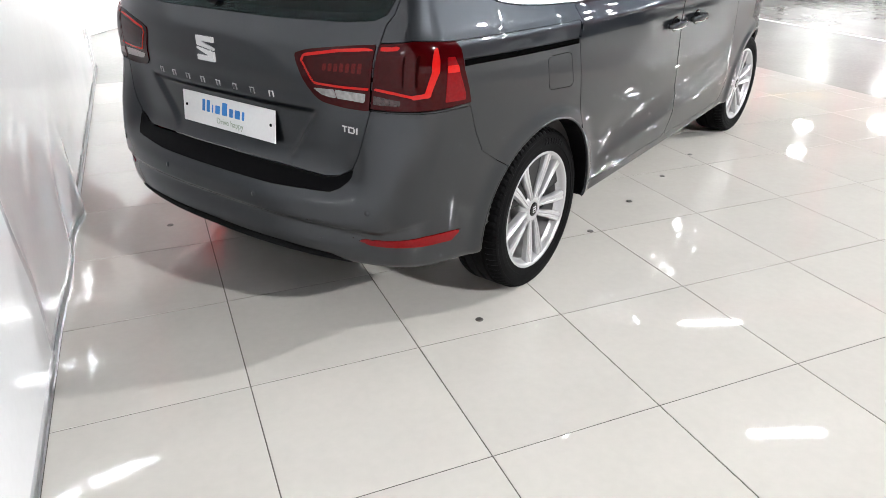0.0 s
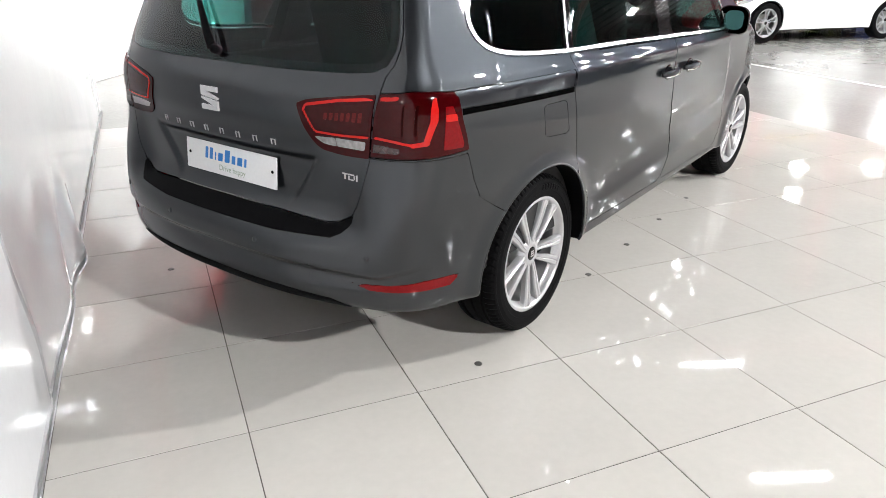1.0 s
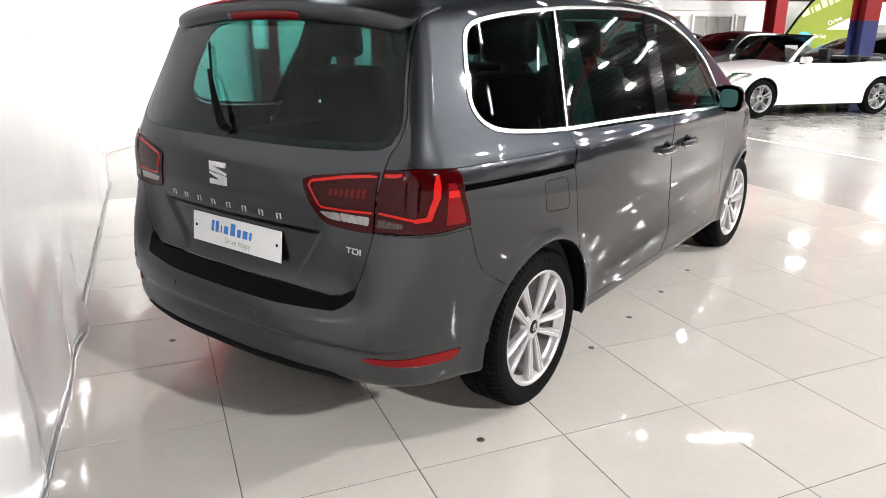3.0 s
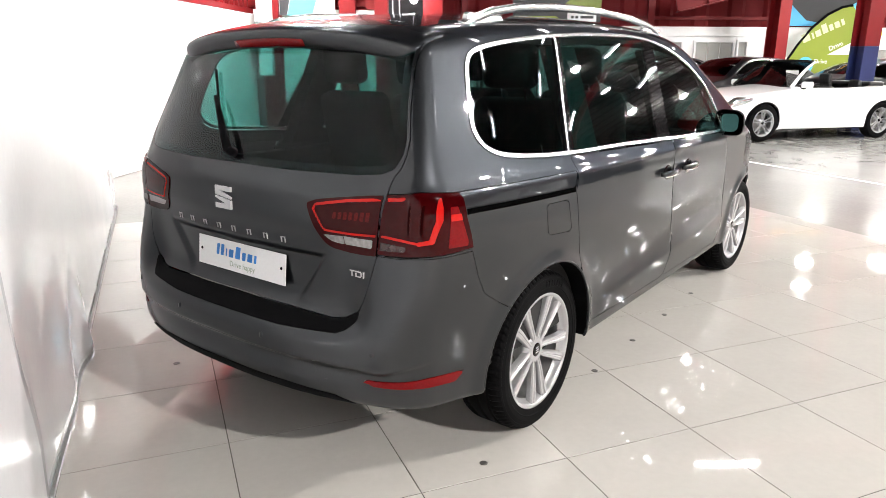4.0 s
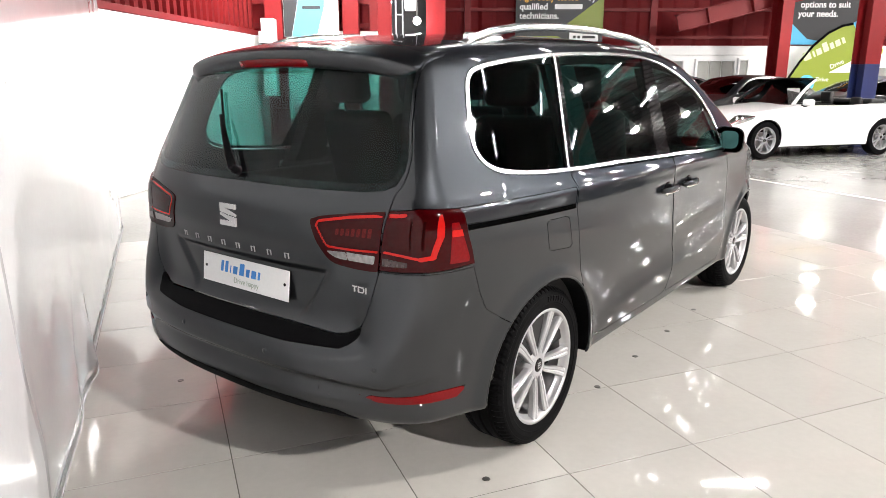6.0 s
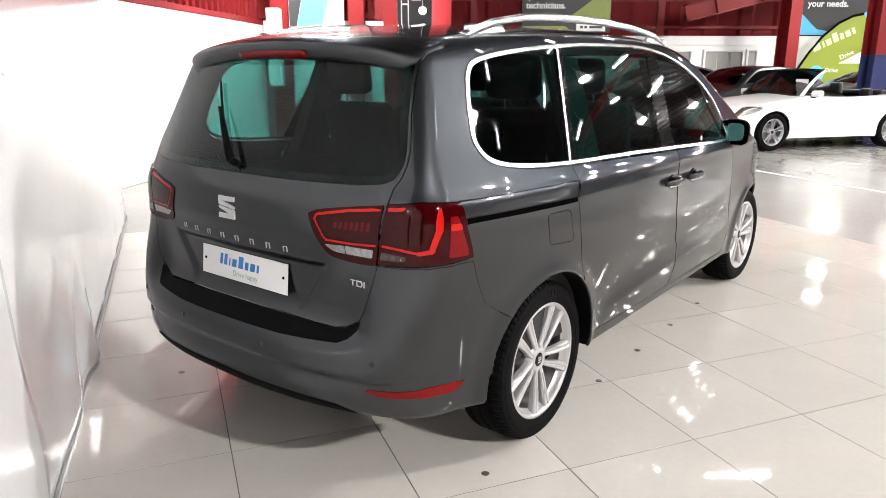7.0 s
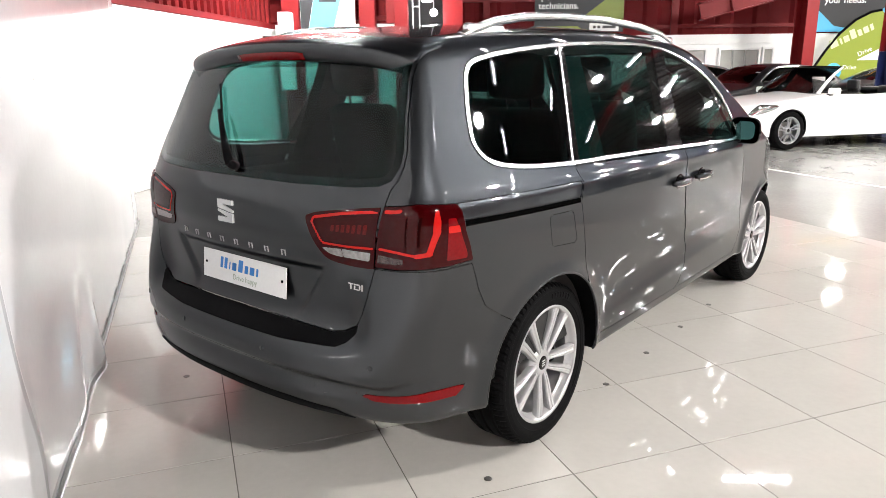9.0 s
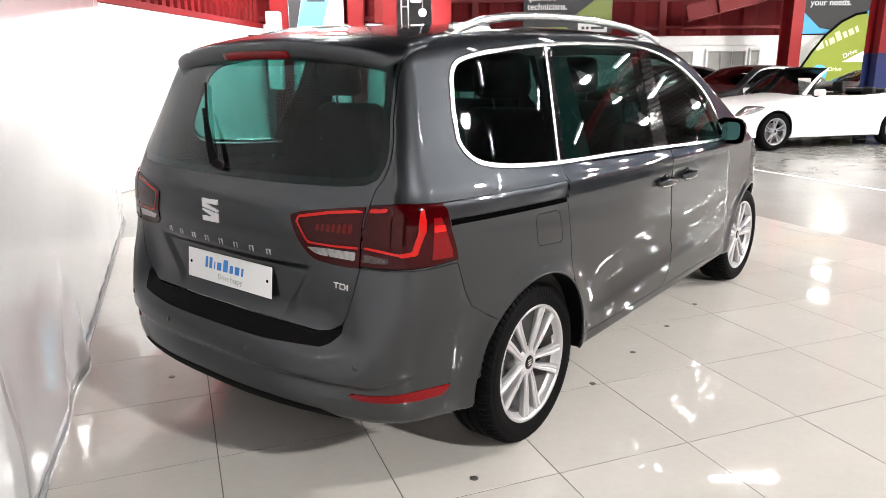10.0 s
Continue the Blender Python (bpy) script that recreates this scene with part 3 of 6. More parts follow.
def shell(form, half, low, high, tail, nose, spine, centre, ylist, zlist, xlist):
    """Points, normals and triangles of a form, found along rays from a spine out to a box round it."""
    pts, quads, count = [], [], 0

    def patch(a, b, put):
        nonlocal count
        ga, gb = np.meshgrid(a, b, indexing="ij")
        pts.append(put(ga.ravel(), gb.ravel()))
        idx = count + np.arange(len(a) * len(b)).reshape(len(a), len(b))
        quads.append(np.stack([idx[:-1, :-1], idx[1:, :-1], idx[1:, 1:], idx[:-1, 1:]], -1).reshape(-1, 4))
        count += len(a) * len(b)

    one = np.ones_like
    patch(ylist, zlist, lambda a, b: np.stack([half * one(a), a, b], 1))
    patch(ylist, zlist, lambda a, b: np.stack([-half * one(a), a, b], 1))
    patch(xlist, ylist, lambda a, b: np.stack([a, b, high * one(a)], 1))
    patch(xlist, zlist, lambda a, b: np.stack([a, tail * one(a), b], 1))
    patch(xlist, zlist, lambda a, b: np.stack([a, nose * one(a), b], 1))
    box, quads = np.concatenate(pts), np.concatenate(quads)
    _, first, back = np.unique(np.round(box, 5), axis=0, return_index=True, return_inverse=True)
    box, quads = box[first], back.reshape(-1)[quads]
    root = np.stack([np.zeros(len(box)), np.clip(box[:, 1], *spine), np.full(len(box), centre)], 1)
    ray = box - root
    ray /= np.linalg.norm(ray, axis=1)[:, None]
    lo, hi = np.zeros(len(box)), np.full(len(box), 3.0)
    for _ in range(34):
        mid = (lo + hi) / 2
        p = root + ray * mid[:, None]
        inside = form(p[:, 0], p[:, 1], p[:, 2]) < 0
        lo, hi = np.where(inside, mid, lo), np.where(inside, hi, mid)
    v = root + ray * lo[:, None]
    n, e = np.zeros_like(v), 0.004
    for k in range(3):
        d = np.zeros(3)
        d[k] = e
        a, b = v + d, v - d
        n[:, k] = form(a[:, 0], a[:, 1], a[:, 2]) - form(b[:, 0], b[:, 1], b[:, 2])
    n /= np.linalg.norm(n, axis=1)[:, None] + 1e-12
    tri = np.concatenate([quads[:, [0, 1, 2]], quads[:, [0, 2, 3]]])
    out = np.einsum("ij,ij->i", np.cross(v[tri[:, 1]] - v[tri[:, 0]], v[tri[:, 2]] - v[tri[:, 0]]), n[tri].sum(1)) < 0
    tri[out] = tri[out][:, ::-1]
    return v, n, tri


def clip_sheet(v, n, tri, g, more=()):
    """The part of a sheet where g is below zero, cut cleanly along g = 0, then along each further field."""
    if more:
        w = np.concatenate([n, np.stack(more, 1)], 1)
        v, w, tri = clip_sheet(v, w, tri, g)
        for k in range(len(more)):
            if len(tri) == 0:
                break
            v, w, tri = clip_sheet(v, w, tri, w[:, 3 + k])
        n = w[:, :3]
        return v, n / (np.linalg.norm(n, axis=1)[:, None] + 1e-12), tri
    g = np.where(np.abs(g) < 1e-7, 1e-7, g)
    tri = tri[(g[tri] < 0).any(1)]
    inn = g[tri] < 0
    k = inn.sum(1)
    whole, cut = tri[k == 3], []
    extra_v, extra_n, seen = [], [], {}

    def edge(a, b):
        key = (a, b) if a < b else (b, a)
        if key not in seen:
            s = g[a] / (g[a] - g[b])
            extra_v.append(v[a] + s * (v[b] - v[a]))
            q = n[a] + s * (n[b] - n[a])
            extra_n.append(q)
            seen[key] = len(v) + len(extra_v) - 1
        return seen[key]

    for t, m in zip(tri[k < 3].tolist(), inn[k < 3].tolist()):
        if sum(m) == 1:
            i = m.index(True)
            a, b, c = t[i], t[(i + 1) % 3], t[(i + 2) % 3]
            cut.append((a, edge(a, b), edge(a, c)))
        else:
            i = m.index(False)
            a, b, c = t[i], t[(i + 1) % 3], t[(i + 2) % 3]
            p, q = edge(a, b), edge(a, c)
            cut += [(b, c, p), (c, q, p)]
    faces = np.concatenate([whole, np.array(cut, int).reshape(-1, 3)])
    av = np.concatenate([v, np.array(extra_v).reshape(-1, 3)])
    an = np.concatenate([n, np.array(extra_n).reshape(-1, n.shape[1])])
    used, back = np.unique(faces, return_inverse=True)
    return av[used], an[used], back.reshape(-1, 3)


def panel(name, sheet, g, mat, parent, thick=0.004, lift=0.0, inner=None, label=""):
    """One sheet part with real thickness, cut from a shell."""
    v, n, tri = clip_sheet(*sheet, g[0], g[1:]) if isinstance(g, tuple) else clip_sheet(*sheet, g)
    if len(tri) == 0:
        return None
    c = len(v)
    e = np.concatenate([tri[:, [0, 1]], tri[:, [1, 2]], tri[:, [2, 0]]])
    key = np.sort(e, 1)
    _, idx, num = np.unique(key, axis=0, return_index=True, return_counts=True)
    rim = e[idx[num == 1]]
    outer, under = v + n * lift, v + n * (lift - thick)
    ids, back = np.unique(rim, return_inverse=True)
    back = back.reshape(-1, 2)
    m = len(ids)
    verts = np.concatenate([outer, under, outer[ids], under[ids]])
    base = 2 * c
    sides = np.stack([base + back[:, 1], base + back[:, 0], base + m + back[:, 0], base + m + back[:, 1]], 1)
    faces = tri.tolist() + (tri[:, ::-1] + c).tolist() + sides.tolist()
    me = bpy.data.meshes.new(name)
    me.from_pydata(verts.tolist(), [], faces)
    me.materials.append(mat)
    if inner is not None:
        me.materials.append(inner)
        me.polygons.foreach_set("material_index", [0] * len(tri) + [1] * len(tri) + [0] * len(sides))
    me.polygons.foreach_set("use_smooth", [True] * len(faces))
    me.validate()
    if len(me.vertices) == len(verts):
        norms = np.concatenate([n, -n, np.zeros((2 * m, 3))])
        me.normals_split_custom_set_from_vertices(norms.tolist())
    ob = new(name, me)
    ob.parent = parent
    return tagged(ob, label)


def rounded(pts, per=6):
    """A closed outline that runs smoothly through the points."""
    p = np.array(pts, float)
    out = []
    for i in range(len(p)):
        a, b, c, d = p[i - 1], p[i], p[(i + 1) % len(p)], p[(i + 2) % len(p)]
        for s in np.arange(per) / per:
            out.append(0.5 * (2 * b + (c - a) * s + (2 * a - 5 * b + 4 * c - d) * s * s + (3 * b - a - 3 * c + d) * s ** 3))
    return np.array(out)


def inside(a, b, pts):
    """Signed distance to a closed outline, below zero within."""
    p = np.asarray(pts, float)
    q = np.roll(p, -1, axis=0)
    dist, sign = np.full(len(a), 1e9), np.zeros(len(a), bool)
    for (x0, y0), (x1, y1) in zip(p, q):
        dx, dy = x1 - x0, y1 - y0
        s = np.clip(((a - x0) * dx + (b - y0) * dy) / (dx * dx + dy * dy + 1e-12), 0, 1)
        dist = np.minimum(dist, np.hypot(a - x0 - s * dx, b - y0 - s * dy))
        crosses = (y0 > b) != (y1 > b)
        sign ^= crosses & (a < dx * (b - y0) / (dy if abs(dy) > 1e-12 else 1e-12) + x0)
    return np.where(sign, -dist, dist)


def near(a, b, pts):
    """Distance to an open line."""
    p = np.asarray(pts, float)
    dist = np.full(len(a), 1e9)
    for (x0, y0), (x1, y1) in zip(p[:-1], p[1:]):
        dx, dy = x1 - x0, y1 - y0
        s = np.clip(((a - x0) * dx + (b - y0) * dy) / (dx * dx + dy * dy), 0, 1)
        dist = np.minimum(dist, np.hypot(a - x0 - s * dx, b - y0 - s * dy))
    return dist


def both_ways(half_line):
    """A closed outline from its right half, given upwards or downwards along x > 0."""
    return list(half_line) + [(-x, z) for x, z in half_line[::-1] if x > 1e-6]


# ---- the grey people carrier ----
CAR_X = 0.04
car = thing("car", "dark grey metallic people carrier with silver roof rails and alloy wheels", "car", at=Matrix.Translation((CAR_X, 0, 0)))

ylist = np.concatenate([steps(-0.02, 0.46, 0.007)[:-1], steps(0.46, 0.66, 0.0125)[:-1], steps(0.66, 4.86, 0.018)])
zlist = np.concatenate([steps(0.22, 0.42, 0.0125)[:-1], steps(0.42, 0.54, 0.005)[:-1], steps(0.54, 0.84, 0.0125)[:-1], steps(0.84, 1.10, 0.0065)[:-1], steps(1.10, 1.72, 0.0135)])
wing = np.concatenate([steps(0.36, 0.92, 0.008)[:-1], steps(0.92, 0.95, 0.015)])
xlist = np.concatenate([-wing[::-1], steps(-0.36, 0.36, 0.02)[1:-1], wing])
SHELL = shell(body_form, 0.95, 0.22, 1.72, -0.02, 4.86, (0.95, 3.9), 0.86, ylist, zlist, xlist)
PX, PY, PZ = SHELL[0].T
AX = np.abs(PX)
FLANK = np.where((AX > 0.42), -1.0, 1.0)          # off the roof's and tail's middle

DAYLIGHT = rounded([(0.60, 1.485), (0.67, 1.527), (0.874, 1.559), (1.245, 1.590), (1.711, 1.609), (2.267, 1.602), (2.695, 1.517), (3.019, 1.350), (3.13, 1.13),
                    (3.04, 1.070), (2.222, 1.090), (1.579, 1.110), (1.082, 1.122), (0.768, 1.140), (0.60, 1.170), (0.532, 1.235), (0.538, 1.318), (0.567, 1.413)])
REAR_GLASS = both_ways([(0.0, 1.120), (0.30, 1.119), (0.571, 1.122), (0.655, 1.130), (0.690, 1.148), (0.704, 1.19), (0.700, 1.235), (0.671, 1.335), (0.645, 1.47), (0.640, 1.545), (0.0, 1.555)])
GATE = both_ways([(0.0, 0.640), (0.30, 0.638), (0.50, 0.632), (0.545, 0.640), (0.595, 0.668), (0.620, 0.71), (0.638, 0.76), (0.664, 0.866), (0.690, 1.068), (0.695, 1.12), (0.7115, 1.15), (0.716, 1.19), (0.711, 1.24), (0.682, 1.335), (0.656, 1.47), (0.652, 1.560), (0.0, 1.570)])
BUMPER = [(-0.5, 0.868), (0.42, 0.868), (0.428, 0.845), (0.452, 0.771), (0.490, 0.700), (0.66, 0.592), (0.66, 0.05), (-0.5, 0.05)]
LAMP_OUT = [(-0.5, 0.872), (0.10, 0.872), (0.423, 0.880), (0.412, 0.930), (0.395, 0.985), (0.388, 1.050), (0.372, 1.071), (0.25, 1.079), (0.18, 1.067), (-0.5, 1.064)]
LAMP_IN = rounded([(0.404, 1.012), (0.425, 1.030), (0.47, 1.041), (0.594, 1.058), (0.670, 1.0655), (0.680, 1.0662), (0.6795, 1.056), (0.676, 1.02), (0.663, 0.885), (0.661, 0.870), (0.650, 0.8675), (0.60, 0.866), (0.54, 0.869), (0.475, 0.882), (0.440, 0.925)], 4)
SLIDE_DOOR = [(1.082, 1.118), (1.100, 1.06), (1.068, 0.985), (1.098, 0.845), (1.128, 0.690), (1.16, 0.60), (1.19, 0.45), (1.19, 0.355), (1.60, 0.348), (2.20, 0.338), (2.245, 0.36), (2.330, 0.545), (2.235, 0.70), (2.205, 0.76), (2.178, 0.947), (2.215, 1.085)]
FRONT_DOOR = [(2.221, 1.085), (2.184, 0.947), (2.211, 0.76), (2.241, 0.70), (2.336, 0.545), (2.25, 0.36), (2.26, 0.338), (3.20, 0.335), (3.26, 0.40), (3.285, 0.475), (3.186, 0.757), (3.165, 0.942), (3.12, 1.055), (3.02, 1.064)]
FLAP = [(0.842, 0.952), (0.856, 0.963), (0.992, 0.960), (1.006, 0.948), (1.036, 0.842), (1.026, 0.829), (0.872, 0.841), (0.860, 0.852)]

side_d = np.maximum(inside(PY, PZ, DAYLIGHT), FLANK)
gate_d = np.maximum(inside(PX, PZ, GATE), PY - 0.62)
glass_d = np.maximum(inside(PX, PZ, REAR_GLASS), PY - 0.62)
bump_d = np.maximum(np.maximum(inside(PY, PZ, BUMPER), -gate_d), PY - 1.0)
lamp_out_d = np.maximum(np.maximum(inside(PY, PZ, LAMP_OUT), -gate_d), 0.45 - AX)
lamp_in_d = np.maximum(inside(AX, PZ, LAMP_IN), PY - 0.6)
slide_d = np.maximum(inside(PY, PZ, SLIDE_DOOR), FLANK)
front_d = np.maximum(inside(PY, PZ, FRONT_DOOR), FLANK)
cover_d = np.maximum(inside(PY, PZ, [(0.386, 1.016), (0.45, 1.0155), (1.0605, 1.0030), (1.085, 1.0625), (0.62, 1.069), (0.375, 1.0715)]), FLANK)
flap_d = np.maximum(inside(PY, PZ, FLAP), FLANK + np.where(PX > 0, 0, 2))
arch_d = np.minimum(np.hypot(PY - AXLE_R + 0.03, PZ - WHEEL_Z - 0.012) - 0.380, np.hypot(PY - AXLE_F + 0.01, PZ - WHEEL_Z - 0.012) - 0.372)
arch_d = np.maximum(arch_d, 0.6 - AX)
under_d = along("under", PY) + 0.006 - PZ
screen_d = np.maximum(inside(PX, PY, both_ways([(0, 2.93), (0.50, 2.95), (0.60, 3.02), (0.68, 3.40), (0.72, 3.80), (0.4, 3.93), (0, 3.97)])), 1.0 - PZ)
GAP = 0.0018
head_d = np.maximum(inside(AX, PZ, rounded([(0.40, 0.74), (0.46, 0.83), (0.62, 0.88), (0.82, 0.90), (0.80, 0.80), (0.70, 0.71), (0.52, 0.69)], 4)), 4.0 - PY)
grille_d = np.maximum(inside(PX, PZ, both_ways([(0.0, 0.66), (0.30, 0.665), (0.37, 0.72), (0.34, 0.79), (0.0, 0.80)])), 4.3 - PY)

solid = np.maximum.reduce([GAP - side_d, GAP - gate_d, 0.0012 - bump_d, GAP - lamp_out_d, GAP - slide_d, GAP - front_d, GAP - flap_d, 0.0012 - cover_d, 0.0012 - head_d, 0.0012 - grille_d, -arch_d, under_d, -screen_d])
body = panel("body", SHELL, solid, PAINT, car, 0.012, inner=LINING)

# bumper, with a black loading lip above and a black valance below
lip_d = np.maximum.reduce([inside(PX, PZ, both_ways([(0.0, 0.588), (0.31, 0.588), (0.545, 0.597), (0.575, 0.612), (0.60, 0.64), (0.60, 0.69), (0.0, 0.69)])), -gate_d + GAP, PY - 0.25])
valance_d = np.maximum(inside(PX, PZ, both_ways([(0.0, 0.395), (0.35, 0.392), (0.55, 0.382), (0.64, 0.350), (0.66, 0.30), (0.0, 0.30)])), PY - 0.35)
REFLECTOR = [(0.100, 0.453), (0.25, 0.454), (0.415, 0.433), (0.368, 0.404), (0.28, 0.415), (0.20, 0.426), (0.121, 0.434)]
refl_d = np.maximum(inside(PY, PZ, REFLECTOR), 0.6 - AX)
eye_d = np.maximum(np.maximum(np.abs(PX - 0.515) - 0.036, np.abs(PZ - 0.468) - 0.033), PY - 0.3)
bumper = panel("rear_bumper", SHELL, np.maximum.reduce([bump_d + 0.0012, -lip_d, -valance_d, 0.0012 - refl_d, 0.0009 - np.abs(eye_d), -arch_d, under_d]), PAINT, car, 0.010, inner=BLACK_PLASTIC)
panel("loading_lip", SHELL, lip_d + 0.0005, BLACK_PLASTIC, bumper, 0.02, lift=0.001, label="black plastic loading lip")
panel("valance", SHELL, np.maximum(valance_d + 0.0005, under_d), BLACK_PLASTIC, bumper, 0.02, lift=0.003, label="black plastic valance")
for s in (1, -1):
    panel("reflector", SHELL, np.maximum(refl_d, -s * PX), LENS_MID, bumper, 0.012, lift=0.003, label="long red bumper reflector")


def ahead_of(y0, z0, y1, z1):
    """Signed distance along the flank from an upright line, above zero towards the nose."""
    h = math.hypot(y1 - y0, z1 - z0)
    return ((PY - y0) * (z1 - z0) - (PZ - z0) * (y1 - y0)) / h * (1 if z1 > z0 else -1)


def surface_frame(x, z=None, y=None):
    """A pose on the tail (x, z given) or flank (y, z given), its local z outwards."""
    i = int(np.argmin((PX - x) ** 2 + (PZ - z) ** 2 + 4 * np.maximum(PY - 0.6, 0))) if y is None else int(np.argmin((PY - y) ** 2 + (PZ - z) ** 2 + (PX < 0) * 9))
    nrm = Vector(SHELL[1][i])
    side = Vector((0, 0, 1)).cross(nrm).normalized()
    up = nrm.cross(side)
    m = Matrix((side, up, nrm)).transposed().to_4x4()
    if y is None:
        p = Vector((x, SHELL[0][i][1] + (-(nrm.x * (x - PX[i]) + nrm.z * (z - PZ[i])) / nrm.y), z))
    else:
        p = Vector((SHELL[0][i][0] - (nrm.y * (y - PY[i]) + nrm.z * (z - PZ[i])) / nrm.x, y, z))
    m.translation = p
    return m


for x, z in ((0.69, 0.552), (0.25, 0.545), (-0.25, 0.545), (-0.69, 0.552)):
    bm = bmesh.new()
    lathe(bm, [(0.0, 0.0025), (0.0085, 0.0025), (0.0095, 0.0005), (0.0105, 0.0005), (0.0115, 0.0018), (0.0115, -0.01), (0.0, -0.01)], 24, "Z")
    bmesh.ops.transform(bm, matrix=surface_frame(x, z), verts=bm.verts)
    part("parking_sensor", bm, PAINT, bumper, smooth=True)

# tailgate with glass, lamps, badges and plate
gate = panel("tailgate", SHELL, np.maximum.reduce([gate_d + GAP, 0.001 - glass_d, 0.001 - lamp_in_d]), PAINT, car, 0.012, inner=LINING)
panel("rear_window", SHELL, glass_d + 0.0005, PRIVACY, gate, 0.004, inner=PRIVACY_IN, label="dark tinted rear window")
edge_d = np.maximum.reduce([np.abs(glass_d + 0.014) - 0.013, PZ - 1.56])
panel("window_border", SHELL, edge_d, BLACK_GLOSS, gate, 0.002, lift=-0.005, label="black printed glass border")

for s in (1, -1):
    half = -s * PX
    lamp = panel("rear_lamp", SHELL, np.maximum(lamp_out_d + GAP, half), LENS_RED, car, 0.02, lift=0.004, label="dark red rear lamp with a bright light guide")
    guide = np.minimum.reduce([near(AX, PZ, [(0.684, 0.938), (0.745, 0.930), (0.795, 0.919)]) - 0.004, near(AX, PZ, [(0.795, 0.919), (0.821, 0.924)]) - 0.007,
                               near(AX, PZ, [(0.821, 0.922), (0.833, 0.990), (0.829, 1.055)]) - 0.006, near(AX, PZ, [(0.690, 1.053), (0.745, 1.058)]) - 0.006])
    panel("light_guide", SHELL, np.maximum.reduce([guide, lamp_out_d + 0.008, half, PY - 0.30]), LENS_BRIGHT, lamp, 0.004, lift=0.0055)
    panel("reflector_bowl", SHELL, np.maximum.reduce([inside(AX, PZ, rounded([(0.700, 1.034), (0.75, 1.040), (0.808, 1.044), (0.815, 0.99), (0.803, 0.942), (0.75, 0.948), (0.702, 0.955)], 3)), half, PY - 0.3]), LENS_DARK, lamp, 0.003, lift=0.0048)
    panel("side_reflector", SHELL, np.maximum(inside(PY, PZ, [(0.325, 1.030), (0.355, 1.028), (0.395, 0.91), (0.395, 0.893), (0.31, 0.897)]), half), LENS_MID, lamp, 0.004, lift=0.0052)
    for x0, x1 in ((0.764, 0.769), (0.795, 0.802)):
        panel("lens_rib", SHELL, np.maximum.reduce([x0 - AX, AX - x1, 0.948 - PZ, PZ - 1.04, half, PY - 0.3]), LENS_RIB, lamp, 0.002, lift=0.0056)
    panel("bright_band", SHELL, np.maximum.reduce([inside(PY, PZ, [(0.322, 1.006), (0.366, 1.004), (0.371, 0.982), (0.322, 0.984)]), half]), LENS_BRIGHT, lamp, 0.003, lift=0.0058)
    panel("lower_lens", SHELL, np.maximum.reduce([inside(AX, PZ, [(0.680, 0.918), (0.76, 0.908), (0.76, 0.892), (0.676, 0.890)]), half, PY - 0.3]), LENS_SMOKE, lamp, 0.004, lift=0.0052, label="smoked clear lower lens")
    inner = panel("gate_lamp", SHELL, np.maximum(lamp_in_d, half), LENS_RED, gate, 0.02, lift=0.004, label="dark red tailgate lamp with a bright light guide")
    guide = np.minimum.reduce([near(AX, PZ, [(0.675, 1.053), (0.560, 1.042), (0.445, 1.022)]) - 0.0045, near(AX, PZ, [(0.438, 1.018), (0.430, 1.005), (0.466, 0.945), (0.474, 0.938)]) - 0.0035,
                               near(AX, PZ, [(0.474, 0.938), (0.57, 0.935), (0.668, 0.936)]) - 0.0036])
    panel("light_guide", SHELL, np.maximum.reduce([guide, lamp_in_d + 0.004, half]), LENS_BRIGHT, inner, 0.004, lift=0.0055)
    panel("reflector_bowl", SHELL, np.maximum.reduce([inside(AX, PZ, rounded([(0.452, 1.010), (0.56, 1.026), (0.668, 1.038), (0.664, 1.0), (0.658, 0.950), (0.57, 0.948), (0.488, 0.950), (0.468, 0.972)], 3)), half, PY - 0.6]), LENS_DARK, inner, 0.003, lift=0.0046)
    for pts in ([(0.462, 0.9215), (0.540, 0.9245), (0.544, 0.8955), (0.515, 0.897), (0.490, 0.902)], [(0.5425, 0.9245), (0.652, 0.921), (0.647, 0.892), (0.5465, 0.8955)]):
        panel("reversing_lens", SHELL, np.maximum(inside(AX, PZ, pts), np.maximum(half, PY - 0.6)), LENS_CLEAR, inner, 0.004, lift=0.0052, label="clear reversing lens")
    for k in range(7):
        x = 0.515 + 0.02 * k
        panel("led_cell", SHELL, np.maximum.reduce([np.abs(AX - x - 0.15 * (PZ - 0.99)) - 0.0065, np.abs(PZ - 0.992 - 0.04 * (x - 0.55)) - 0.011 - 0.0008 * k, half, PY - 0.6]), LENS_CELL, inner, 0.003, lift=0.0048)

# number plate
plate_m = Matrix.Translation((0.0, 0.130, 0.754)) @ Matrix.Rotation(radians(90 - 6), 4, "X")
plate = new("number_plate", None)
plate.parent, plate.matrix_basis = car, plate_m
tagged(plate, "white dealer plate with a blue wordmark")
bm = bmesh.new()
block(bm, -0.26, 0.26, -0.0575, 0.0575, -0.004, 0.0, bevel=0.0012)
part("plate", bm, PLATE_WHITE, plate)
for x in (-0.238, 0.238):
    bm = bmesh.new()
    lathe(bm, [(0.0, 0.003), (0.004, 0.003), (0.006, 0.001), (0.006, -0.002), (0.0, -0.002)], 12, "Z")
    bmesh.ops.translate(bm, verts=bm.verts, vec=(x, 0.004, 0))
    part("screw", bm, BLACK_PLASTIC, plate)
